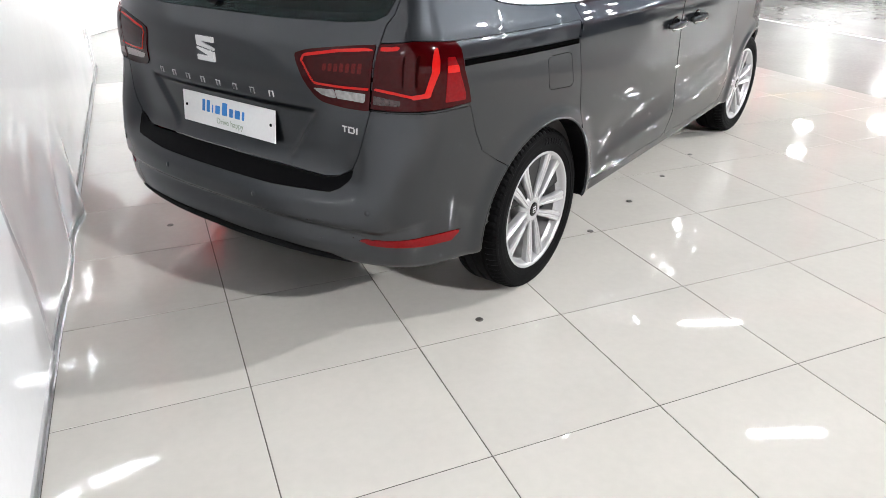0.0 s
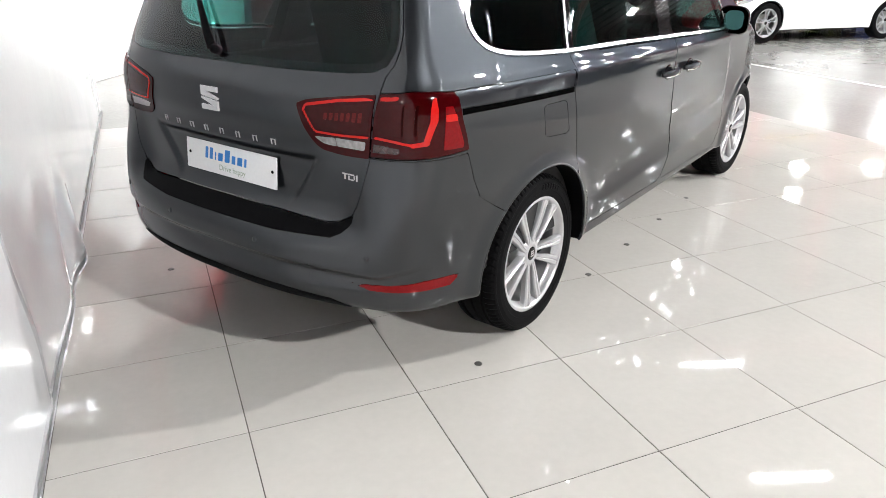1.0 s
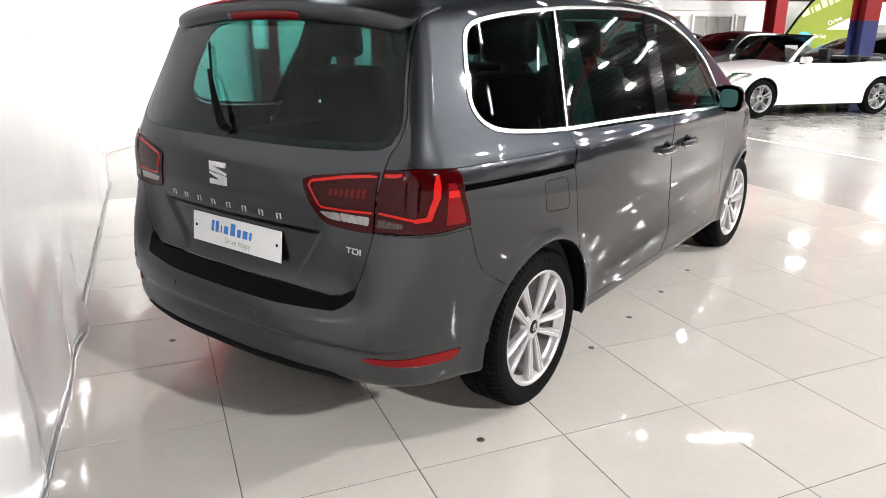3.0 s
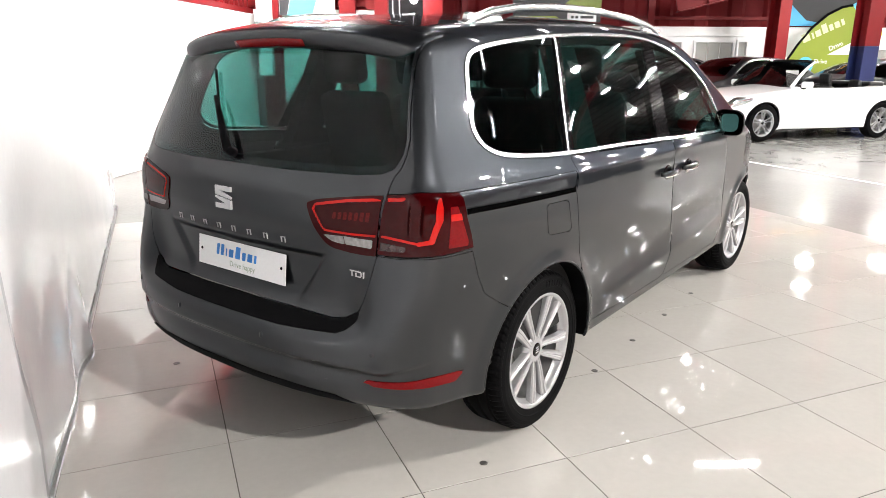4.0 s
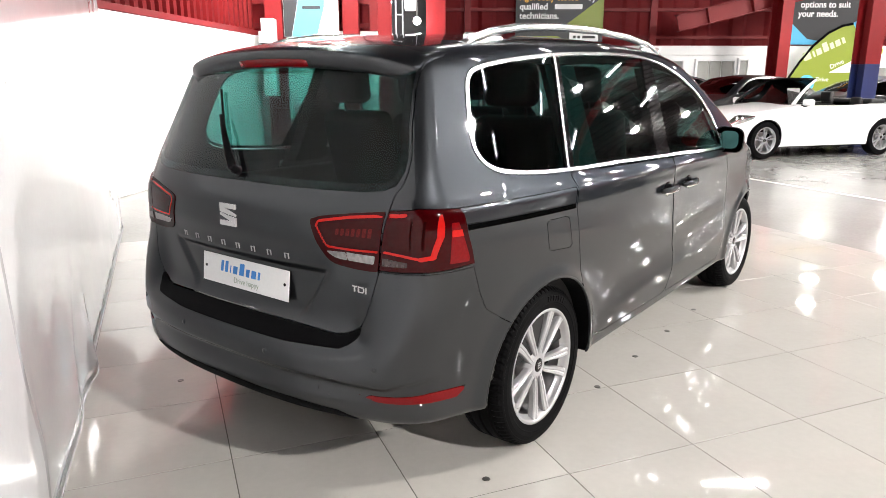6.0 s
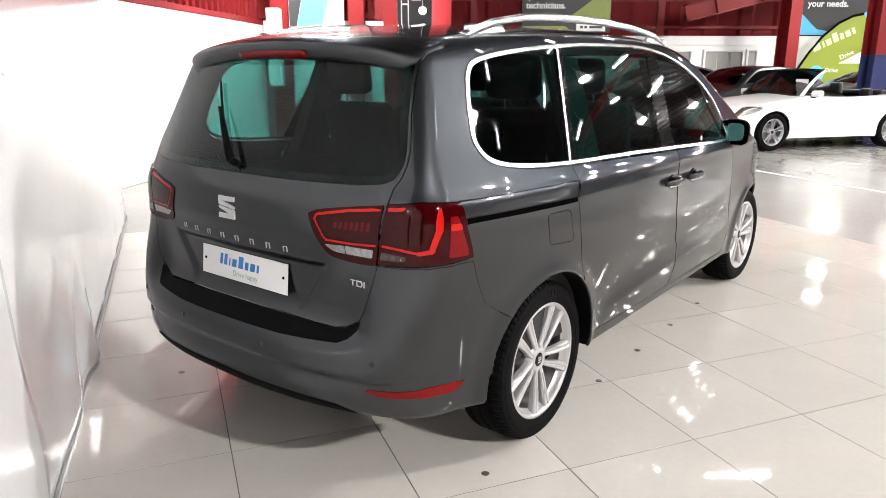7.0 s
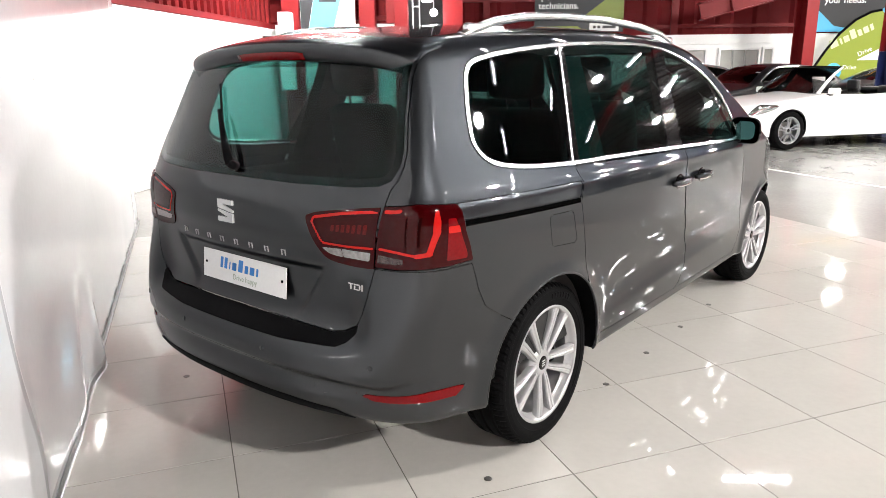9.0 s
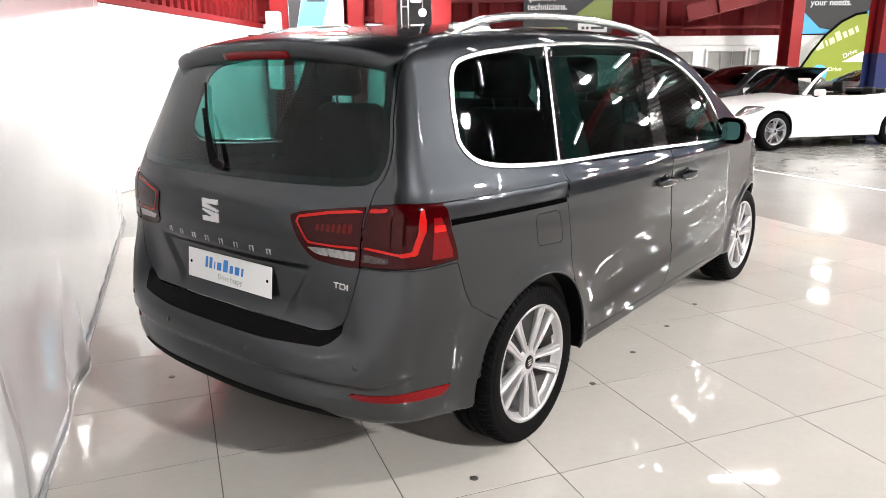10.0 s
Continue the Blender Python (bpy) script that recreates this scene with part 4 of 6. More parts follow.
# the dealer's mark as plain strokes of a wordmark
for x0, x1, z0, z1 in ((-0.147, -0.126, -0.008, 0.040), (-0.121, -0.098, -0.008, 0.040), (-0.089, -0.078, -0.008, 0.027), (-0.070, -0.039, -0.008, 0.027), (-0.031, 0.002, -0.008, 0.043), (0.010, 0.035, -0.008, 0.027), (0.042, 0.074, -0.008, 0.027), (0.081, 0.098, -0.008, 0.027)):
    bm = bmesh.new()
    slant = Matrix(((1, 0.12, 0, 0), (0, 1, 0, 0), (0, 0, 1, 0), (0, 0, 0, 1)))
    block(bm, x0, x1, z0, z1, -0.0060, 0.0012, bevel=0.005, segments=3, m=slant)
    part("mark", bm, PLATE_BLUE, plate)
lettering("Drive happy", 0.031, PLATE_GREY, plate, Matrix.Translation((-0.062, -0.040, 0.0005)), "slogan", 0.0003)

# badge and badge bars on the tailgate
m = surface_frame(-0.02, 0.993)
bm = bmesh.new()
hook = [(-0.046, 0.042), (0.047, 0.042), (0.047, 0.023), (-0.016, 0.023), (0.046, 0.004), (0.046, -0.004), (-0.046, 0.008)]
for pts in (hook, [(-x, -y) for x, y in hook]):
    f = bm.faces.new([bm.verts.new((x, y, 0.0)) for x, y in pts])
    out = bmesh.ops.extrude_face_region(bm, geom=[f])
    bmesh.ops.translate(bm, verts=[q for q in out["geom"] if isinstance(q, bmesh.types.BMVert)], vec=(0, 0, 0.009))
bmesh.ops.recalc_face_normals(bm, faces=bm.faces)
bmesh.ops.bevel(bm, geom=list(bm.edges), offset=0.0015, segments=2, affect="EDGES")
bmesh.ops.transform(bm, matrix=m, verts=bm.verts)
part("emblem", bm, BADGE, gate, "chrome maker's emblem")
for k in range(8):
    x = -0.366 + 0.0905 * k
    m = surface_frame(x, 0.874)
    bm = bmesh.new()
    for a0, a1, b0, b1 in ((-0.0105, -0.007, -0.011, 0.011), (0.007, 0.0105, -0.011, 0.011), (-0.0069, 0.0069, 0.0075, 0.011)):
        block(bm, a0, a1, b0, b1, 0.0, 0.003)
    bmesh.ops.transform(bm, matrix=m, verts=bm.verts)
    part("badge_bar", bm, BADGE, gate, "small chrome badge stroke")
m = surface_frame(0.588, 0.797)
for k, (a, b) in enumerate(((-0.036, -0.015), (-0.010, 0.018), (0.024, 0.031))):
    bm = bmesh.new()
    if k == 0:
        block(bm, a, b, 0.006, 0.0105, 0, 0.003)
        block(bm, (a + b) / 2 - 0.0024, (a + b) / 2 + 0.0024, -0.0105, 0.0059, 0, 0.003)
    elif k == 1:
        for q in ((a, a + 0.0045, -0.0105, 0.004), (a, b - 0.004, 0.006, 0.0105), (b - 0.0045, b, -0.006, 0.006), (a + 0.0046, b - 0.004, -0.0105, -0.0065)):
            block(bm, *q, 0, 0.003)
    else:
        block(bm, a, a + 0.0048, -0.0105, 0.0105, 0, 0.003)
    bmesh.ops.transform(bm, matrix=m, verts=bm.verts)
    part("badge_letter", bm, BADGE, gate)

# roof spoiler with the third brake lamp
bm = bmesh.new()
rows = []
for i in range(41):
    x = -0.66 + 1.32 * i / 40
    c = abs(x) / 0.66
    drop = 0.049 * c ** 2 + 0.02 * c ** 8
    end = 0.312 + 0.055 * c ** 2.5 + 0.05 * c ** 14
    prof = [(0.64, 1.6485), (0.52, 1.6365), (0.44, 1.6235), (end + 0.035, 1.603), (end + 0.008, 1.592), (end, 1.574), (end + 0.018, 1.532), (end + 0.030, 1.522), (0.42, 1.525), (0.50, 1.570)]
    rows.append([bm.verts.new((x, y, z - drop)) for y, z in prof])
for a, b in zip(rows, rows[1:]):
    for k in range(len(a)):
        bm.faces.new((a[k], a[(k + 1) % len(a)], b[(k + 1) % len(a)], b[k]))
bm.faces.new(rows[0])
bm.faces.new(rows[-1][::-1])
bmesh.ops.recalc_face_normals(bm, faces=bm.faces)
spoiler = part("spoiler", bm, PAINT, car, smooth=True)
md = spoiler.modifiers.new("soft", "SUBSURF")
md.levels = md.render_levels = 1
bm = bmesh.new()
rows = []
for i in range(17):
    x = -0.190 + 0.38 * i / 16
    e = 0.312 + 0.055 * (abs(x) / 0.66) ** 2.5 - 0.002
    d = 0.049 * (abs(x) / 0.66) ** 2
    h = 0.010 * (1 - 0.3 * (abs(x) / 0.190) ** 6)
    rows.append([bm.verts.new((x, y, z - d)) for y, z in ((e + 0.03, 1.547 + h), (e + 0.004, 1.547 + h), (e + 0.008, 1.543), (e + 0.014, 1.539 - h), (e + 0.04, 1.539 - h))])
for a, b in zip(rows, rows[1:]):
    for k in range(5):
        bm.faces.new((a[k], a[(k + 1) % 5], b[(k + 1) % 5], b[k]))
bm.faces.new(rows[0])
bm.faces.new(rows[-1][::-1])
bmesh.ops.recalc_face_normals(bm, faces=bm.faces)
part("brake_lamp", bm, LENS_MID, spoiler, "long red third brake lamp", smooth=True)

# rear wiper
wiper = new("rear_wiper", None)
wiper.parent = car
tagged(wiper, "black rear wiper resting upright on the glass")


def on_glass(x, z, off):
    return surface_frame(x, z) @ Vector((0, 0, off))


bm = bmesh.new()
tube_along(bm, [on_glass(-0.015, 1.150, 0.028), on_glass(-0.06, 1.20, 0.034), on_glass(-0.13, 1.27, 0.032), on_glass(-0.20, 1.335, 0.026)], [0.017, 0.015, 0.011, 0.008], 10, (1.0, 0.6))
part("arm", bm, BLACK_PLASTIC, wiper, smooth=True)
bm = bmesh.new()
tube_along(bm, [on_glass(-0.065 - 0.0045 * k * 5, 1.165 + 0.0054 * k * 5, 0.010) for k in range(11)], 0.006, 8, (0.8, 1.2))
part("blade", bm, RUBBER, wiper)
bm = bmesh.new()
lathe(bm, [(0.0, 0.036), (0.011, 0.034), (0.016, 0.026), (0.018, 0.0), (0.0, 0.0)], 20, "Z")
bmesh.ops.transform(bm, matrix=surface_frame(-0.012, 1.150), verts=bm.verts)
part("pivot_cap", bm, BLACK_PLASTIC, wiper, smooth=True)

# flanks: doors, glass, chrome, flap and rail slot
for s in (1, -1):
    half = -s * PX
    door = panel("sliding_door", SHELL, np.maximum.reduce([slide_d + GAP, GAP - side_d, -arch_d, half]), PAINT, car, 0.012, inner=LINING)
    fdoor = panel("front_door", SHELL, np.maximum.reduce([front_d + GAP, GAP - side_d, -arch_d, half]), PAINT, car, 0.012, inner=LINING)
    for d, y0, nm in ((door, 1.985, "slide"), (fdoor, 2.30, "hinged")):
        hm = surface_frame(0, 0.935, y0 + 0.11)
        if s < 0:
            hm = Matrix.Diagonal((-1, 1, 1, 1)) @ hm
        bm = bmesh.new()
        tube_along(bm, [(-0.105, 0.0, 0.004), (-0.095, 0.0, 0.022), (-0.06, 0.002, 0.034), (0.0, 0.003, 0.038), (0.06, 0.002, 0.034), (0.095, 0.0, 0.022), (0.105, 0.0, 0.004)], [0.012, 0.014, 0.015, 0.015, 0.015, 0.014, 0.012], 10, (1.0, 0.55))
        bmesh.ops.transform(bm, matrix=hm, verts=bm.verts)
        bmesh.ops.recalc_face_normals(bm, faces=bm.faces)
        part("handle", bm, PAINT, d, "grey handle with a chrome strip", smooth=True)
        bm = bmesh.new()
        tube_along(bm, [(-0.09, -0.012, 0.022), (-0.05, -0.012, 0.036), (0.05, -0.012, 0.036), (0.09, -0.012, 0.022)], 0.006, 8)
        bmesh.ops.transform(bm, matrix=hm, verts=bm.verts)
        part("handle_strip", bm, CHROME, d, smooth=True)
        bm = bmesh.new()
        lathe(bm, [(0.0, 0.0008), (0.03, 0.0012), (0.044, 0.0018), (0.046, 0.0), (0.0, -0.004)], 24, "Z")
        bmesh.ops.transform(bm, matrix=hm @ Matrix.Diagonal((1.2, 0.8, 1, 1)), verts=bm.verts)
        part("handle_cup", bm, BLACK_GLOSS, d, smooth=True)
    inner_trim = np.maximum(side_d + 0.014, half)
    l1, l2, l3, l4 = (ahead_of(*q) for q in ((1.225, 1.566, 1.058, 1.143), (1.285, 1.572, 1.135, 1.140), (2.205, 1.583, 2.03, 1.112), (2.33, 1.568, 2.22, 1.140)))
    panel("rear_pillar_trim", SHELL, np.maximum.reduce([inner_trim, -l1 + 0.001, l2 + 0.001]), BLACK_GLOSS, car, 0.008, label="gloss black window pillar", inner=LINING)
    panel("middle_pillar_trim", SHELL, np.maximum.reduce([inner_trim, -l3 + 0.001, l4 + 0.001]), BLACK_GLOSS, car, 0.008, label="gloss black window pillar", inner=LINING)
    l5 = ahead_of(2.86, 1.42, 3.02, 1.08)
    panel("quarter_window", SHELL, np.maximum(l1, inner_trim), PRIVACY, car, 0.004, inner=PRIVACY_IN, label="dark tinted fixed window")
    panel("door_window", SHELL, np.maximum.reduce([-l2, l3, inner_trim]), PRIVACY, door, 0.004, inner=PRIVACY_IN, label="dark tinted window")
    panel("door_window", SHELL, np.maximum.reduce([-l4, l5, inner_trim]), CLEAR_GLASS, fdoor, 0.004, inner=CLEAR_IN, label="green tinted window")
    panel("window_post", SHELL, np.maximum.reduce([0.001 - l5, l5 - 0.03, inner_trim]), BLACK_GLOSS, fdoor, 0.008, inner=LINING)
    panel("front_quarter_glass", SHELL, np.maximum.reduce([0.031 - l5, inner_trim]), CLEAR_GLASS, fdoor, 0.004, inner=CLEAR_IN)
    panel("chrome_surround", SHELL, (np.maximum(side_d + GAP, half), -side_d - 0.0145), SATIN, car, 0.008, lift=0.004, label="bright trim round the side windows")
    panel("chrome_strip", SHELL, (np.maximum(side_d + 0.0142, half), ahead_of(1.245, 1.585, 1.075, 1.13) - 0.006, -ahead_of(1.245, 1.585, 1.075, 1.13) - 0.006), SATIN, car, 0.006, lift=0.004, label="thin bright pillar strip")
    mid = PZ - 1.004 + 0.021 * np.maximum(PY - 0.45, 0)
    slot = (np.maximum.reduce([half, 0.398 - PY, PY - 1.06]), mid - 0.0095, -mid - 0.0095)
    panel("rail_cover", SHELL, np.maximum(cover_d + 0.0012, half), PAINT, car, 0.010)
    panel("headlamp", SHELL, np.maximum(head_d + 0.0012, half), LENS_CLEAR, car, 0.02, label="clear headlamp")
    # a strip on the surface; its colour gives the shade of a deep rail
    panel("rail_slot", SHELL, slot, RAIL_SHADE, car, 0.003, lift=0.0015, label="sliding door rail, the shade of its recess painted near-black")
panel("grille", SHELL, grille_d + 0.0012, BLACK_GLOSS, car, 0.02, lift=-0.006)
panel("fuel_flap", SHELL, flap_d + 0.001, PAINT, car, 0.008)
panel("windscreen", SHELL, screen_d + 0.002, CLEAR_GLASS, car, 0.005, inner=CLEAR_IN, label="green tinted windscreen")

# roof rails
for s in (1, -1):
    rail = new("roof_rail", None)
    rail.parent = car
    tagged(rail, "satin silver roof rail")
    line = [(0.72, 0.0), (0.78, 0.018), (0.90, 0.042), (1.10, 0.058), (1.40, 0.064), (1.80, 0.062), (2.20, 0.056), (2.50, 0.044), (2.64, 0.022), (2.72, 0.0)]
    bm = bmesh.new()
    pts = []
    for y, h in line:
        x = 0.615 - 0.02 * ((y - 1.7) / 1.0) ** 2
        pts.append((s * x, y, float(along("roof", y)) - 0.055 * (x / 0.7) ** 2 - 0.012 + h))
    fine = []
    for a, b in zip(pts, pts[1:]):
        fine += [tuple(Vector(a).lerp(Vector(b), k / 4)) for k in range(4)]
    tube_along(bm, fine + [pts[-1]], 0.024, 12, (0.85, 0.72))
    part("bar", bm, SATIN, rail, smooth=True)
    for y0, y1 in ((0.74, 0.98), (2.42, 2.68)):
        bm = bmesh.new()
        z = float(along("roof", (y0 + y1) / 2)) - 0.05
        block(bm, s * 0.597 - 0.016, s * 0.597 + 0.016, y0, y1, z - 0.03, z + 0.035, bevel=0.012)
        part("foot", bm, SATIN, rail, smooth=True)

# door mirrors
for s in (1, -1):
    mir = new("door_mirror", None)
    mir.parent, mir.matrix_basis = car, Matrix.Translation((s * 0.946, 3.06, 1.124)) @ Matrix.Rotation(radians(s * 8), 4, "Z")
    bm = bmesh.new()
    rows = []
    for k, (y, w, h) in enumerate(((0.0, 0.080, 0.074), (0.012, 0.086, 0.080), (0.05, 0.084, 0.078), (0.09, 0.072, 0.064), (0.12, 0.07, 0.045), (0.13, 0.03, 0.02))):
        ring = []
        for j in range(28):
            a = 2 * math.pi * j / 28
            ca, sa = math.cos(a), math.sin(a)
            ring.append(bm.verts.new((w * math.copysign(abs(ca) ** 0.6, ca), y, h * math.copysign(abs(sa) ** 0.6, sa) - 0.01 * ca * s)))
        rows.append(ring)
    for a, b in zip(rows, rows[1:]):
        for j in range(28):
            bm.faces.new((a[j], a[(j + 1) % 28], b[(j + 1) % 28], b[j]))
    bm.faces.new(rows[-1])
    bmesh.ops.recalc_face_normals(bm, faces=bm.faces)
    part("cap", bm, BLACK_GLOSS, mir, "gloss black mirror housing", smooth=True)
    bm = bmesh.new()
    f = bm.faces.new([bm.verts.new((0.052 * math.copysign(abs(math.cos(a)) ** 0.6, math.cos(a)), 0.006, 0.054 * math.copysign(abs(math.sin(a)) ** 0.6, math.sin(a)))) for a in [2 * math.pi * j / 32 for j in range(32)]])
    out = bmesh.ops.extrude_face_region(bm, geom=[f])
    bmesh.ops.translate(bm, verts=[q for q in out["geom"] if isinstance(q, bmesh.types.BMVert)], vec=(0, 0.006, 0))
    bmesh.ops.recalc_face_normals(bm, faces=bm.faces)
    part("mirror_glass", bm, MIRROR, mir, "blue-green tinted mirror glass")
    bm = bmesh.new()
    tube_along(bm, [(-s * 0.16, 0.06, -0.07), (-s * 0.11, 0.06, -0.065), (-s * 0.05, 0.06, -0.05)], [0.05, 0.035, 0.04], 12, (1.0, 0.55))
    part("arm", bm, BLACK_PLASTIC, mir, smooth=True)

# underside, wheel housings
bm = bmesh.new()
block(bm, -0.60, 0.60, 0.38, 4.50, 0.27, 0.33)
part("underbody", bm, BLACK_PLASTIC, car)
def flank_x(y, z):
    """How far out the body's flank stands at a place."""
    lo, hi = 0.5, 1.1
    for _ in range(30):
        mid = (lo + hi) / 2
        lo, hi = (mid, hi) if float(body_form(np.array([mid]), np.array([y]), np.array([z]))[0]) < 0 else (lo, mid)
    return lo


for y, r in ((AXLE_R - 0.03, 0.380), (AXLE_F - 0.01, 0.372)):
    ring = []
    for k in range(57):
        a = -0.13 + (math.pi + 0.26) * k / 56
        ring.append((y + r * math.cos(a), WHEEL_Z + 0.012 + r * math.sin(a)))
    out = [flank_x(p, max(q, float(along("under", p)) + 0.012)) for p, q in ring]
    for s in (1, -1):
        bm = bmesh.new()
        va = [bm.verts.new((s * (x - 0.006), p, q)) for x, (p, q) in zip(out, ring)]
        vb = [bm.verts.new((s * 0.60, p, q)) for p, q in ring]
        for k in range(56):
            bm.faces.new((va[k], va[k + 1], vb[k + 1], vb[k]))
        bm.faces.new(vb)
        part("wheel_housing", bm, BLACK_PLASTIC, car, "black wheel arch liner")
        bm = bmesh.new()
        tube_along(bm, [(s * (x - 0.004), p, q) for x, (p, q) in zip(out, ring) if q > 0.30], 0.0055, 8)
        part("arch_lip", bm, PAINT, body, "rolled edge of the wheel arch", smooth=True)


# ---- wheels ----
def tyre_mesh(radius, rim, half, cuts=72):
    bm = bmesh.new()
    t = radius
    prof = [(rim - 0.004, -half * 0.86), (rim + 0.012, -half * 0.96), (rim + 0.045, -half * 1.02), (t - 0.022, -half * 0.98), (t - 0.007, -half * 0.86), (t - 0.001, -half * 0.70)]
    for g in (-0.46, 0.0, 0.46):
        a = g * half
        prof += [(t, a - 0.009), (t - 0.007, a - 0.006), (t - 0.007, a + 0.006), (t, a + 0.009)]
    prof += [(t - 0.001, half * 0.70), (t - 0.007, half * 0.86), (t - 0.018, half * 0.955), (t - 0.026, half * 0.985), (t - 0.028, half * 0.978), (rim + 0.050, half * 1.02), (rim + 0.030, half * 1.015), (rim + 0.028, half * 1.0),
             (rim + 0.012, half * 0.97), (rim + 0.004, half * 0.95), (rim - 0.004, half * 0.86)]
    n = cuts * 3
    rings = []
    for k in range(n):
        a = 2 * math.pi * k / n
        ring = []
        for r, p in prof:
            if k % 3 == 0 and r > t - 0.012 and abs(p) > half * 0.52:
                r -= 0.006
            ring.append(bm.verts.new((p, r * math.cos(a), r * math.sin(a))))
        rings.append(ring)
    for k in range(n):
        a, b = rings[k], rings[(k + 1) % n]
        for i in range(len(prof) - 1):
            bm.faces.new((a[i], a[i + 1], b[i + 1], b[i]))
    bmesh.ops.recalc_face_normals(bm, faces=bm.faces)
    return bm


def spoke_mesh(angle0, angle1, r0, r1, face, w0, w1, deep=0.028, twist=0.0):
    """A bar from the hub to the rim with a raised face; angles in degrees, face: its place along the axle by radius."""
    bm = bmesh.new()
    rows = []
    n = 9
    for i in range(n + 1):
        s = i / n
        r = r0 + (r1 - r0) * s
        a = radians(angle0 + (angle1 - angle0) * s + twist * math.sin(math.pi * s))
        w = w0 + (w1 - w0) * s
        f = face(r)
        c, d = math.cos(a), math.sin(a)
        row = []
        for q, h in ((-0.5, -deep), (-0.5, -0.008), (-0.40, -0.001), (-0.12, 0.0), (0.0, -0.0035), (0.12, 0.0), (0.40, -0.001), (0.5, -0.008), (0.5, -deep)):
            row.append(bm.verts.new((f + h, r * c - q * w * d, r * d + q * w * c)))
        rows.append(row)
    for a, b in zip(rows, rows[1:]):
        for k in range(8):
            bm.faces.new((a[k], a[k + 1], b[k + 1], b[k]))
        bm.faces.new((a[8], a[0], b[0], b[8]))
    bm.faces.new(rows[0])
    bm.faces.new(rows[-1][::-1])
    bmesh.ops.recalc_face_normals(bm, faces=bm.faces)
    return bm


def road_wheel(parent, radius=0.334, rim=0.240, half=0.105, pairs=5, spread=(12.5, 12.2), widths=(0.022, 0.042), start=0.0, label="silver alloy wheel with five pairs of spokes"):
    w = new("wheel", None)
    w.parent = parent
    tagged(w, label)
    part("tyre", tyre_mesh(radius, rim, half), RUBBER, w, "black road tyre", smooth=False)
    bm = bmesh.new()
    h = half
    lathe(bm, [(rim - 0.02, -h * 0.85), (rim + 0.004, -h * 0.9), (rim - 0.022, -h * 0.7), (rim - 0.026, h * 0.62)], 96)
    part("barrel", bm, ALLOY_DARK, w, "dusty inner rim barrel", smooth=True)
    bm = bmesh.new()
    lathe(bm, [(rim - 0.030, h * 0.60), (rim - 0.022, h * 0.64), (rim - 0.014, h * 0.80), (rim - 0.010, h * 0.925), (rim - 0.001, h * 0.955), (rim + 0.005, h * 0.94), (rim + 0.005, h * 0.84)], 96)
    part("rim", bm, ALLOY, w, smooth=True)

    def face(r):
        return h * 0.90 - 0.022 * max(0.0, 1 - r / (rim - 0.01)) ** 0.8 + 0.004 * math.sin(math.pi * r / rim)

    for k in range(pairs):
        mid = start + 360.0 / pairs * k
        for sgn in (-1, 1):
            part("spoke", spoke_mesh(mid + sgn * spread[0] * 1.6, mid + sgn * spread[1], 0.046, rim - 0.010, face, widths[0], widths[1], twist=-sgn * 3.0), ALLOY, w, smooth=False)
    bm = bmesh.new()
    lathe(bm, [(0.0, h * 0.74), (0.030, h * 0.74), (0.032, h * 0.76), (0.046, h * 0.745), (0.068, h * 0.66), (0.074, h * 0.50), (0.074, 0.0), (0.0, 0.0)], 40)
    hub = part("hub", bm, ALLOY, w, smooth=True)
    bm = bmesh.new()
    lathe(bm, [(0.0, h * 0.775), (0.024, h * 0.775), (0.029, h * 0.76), (0.029, h * 0.73), (0.0, h * 0.73)], 32)
    part("centre_cap", bm, BLACK_GLOSS, hub, "dark centre cap", smooth=True)
    bm = bmesh.new()
    for z0, z1 in ((0.007, 0.013), (-0.003, 0.003), (-0.013, -0.007)):
        block(bm, h * 0.775, h * 0.785, -0.012, 0.012, z0, z1)
    part("cap_emblem", bm, CHROME, hub)
    for k in range(5):
        a = radians(start + 36 + 72 * k)
        bm = bmesh.new()
        lathe(bm, [(0.0, h * 0.66), (0.008, h * 0.66), (0.0095, h * 0.62), (0.0095, h * 0.50), (0.0, h * 0.50)], 8)
        bmesh.ops.translate(bm, verts=bm.verts, vec=(0, 0.056 * math.cos(a), 0.056 * math.sin(a)))
        part("wheel_bolt", bm, BLACK_PLASTIC, hub)
    bm = bmesh.new()
    lathe(bm, [(0.06, -0.01), (0.155, -0.01), (0.155, 0.012), (0.06, 0.012)], 48)
    part("brake_disc", bm, STEEL, w, "worn brake disc", smooth=False)
    bm = bmesh.new()
    block(bm, -0.03, 0.035, 0.07, 0.175, -0.06, 0.07, bevel=0.01)
    part("caliper", bm, BLACK_PLASTIC, w)
    return w


def copy_wheel(src, m):
    """A copy of a wheel under the same car."""
    return copy_thing(src, m)


wheel = road_wheel(car, start=-14.0)
wheel.matrix_basis = Matrix.Translation((0.772, AXLE_R, WHEEL_Z))
copy_wheel(wheel, Matrix.Translation((0.775, AXLE_F, WHEEL_Z)) @ Matrix.Rotation(radians(-3), 4, "Z") @ Matrix.Rotation(radians(25), 4, "X"))
copy_wheel(wheel, Matrix.Translation((-0.772, AXLE_R, WHEEL_Z)) @ Matrix.Rotation(radians(180), 4, "Z"))
copy_wheel(wheel, Matrix.Translation((-0.775, AXLE_F, WHEEL_Z)) @ Matrix.Rotation(radians(177), 4, "Z"))
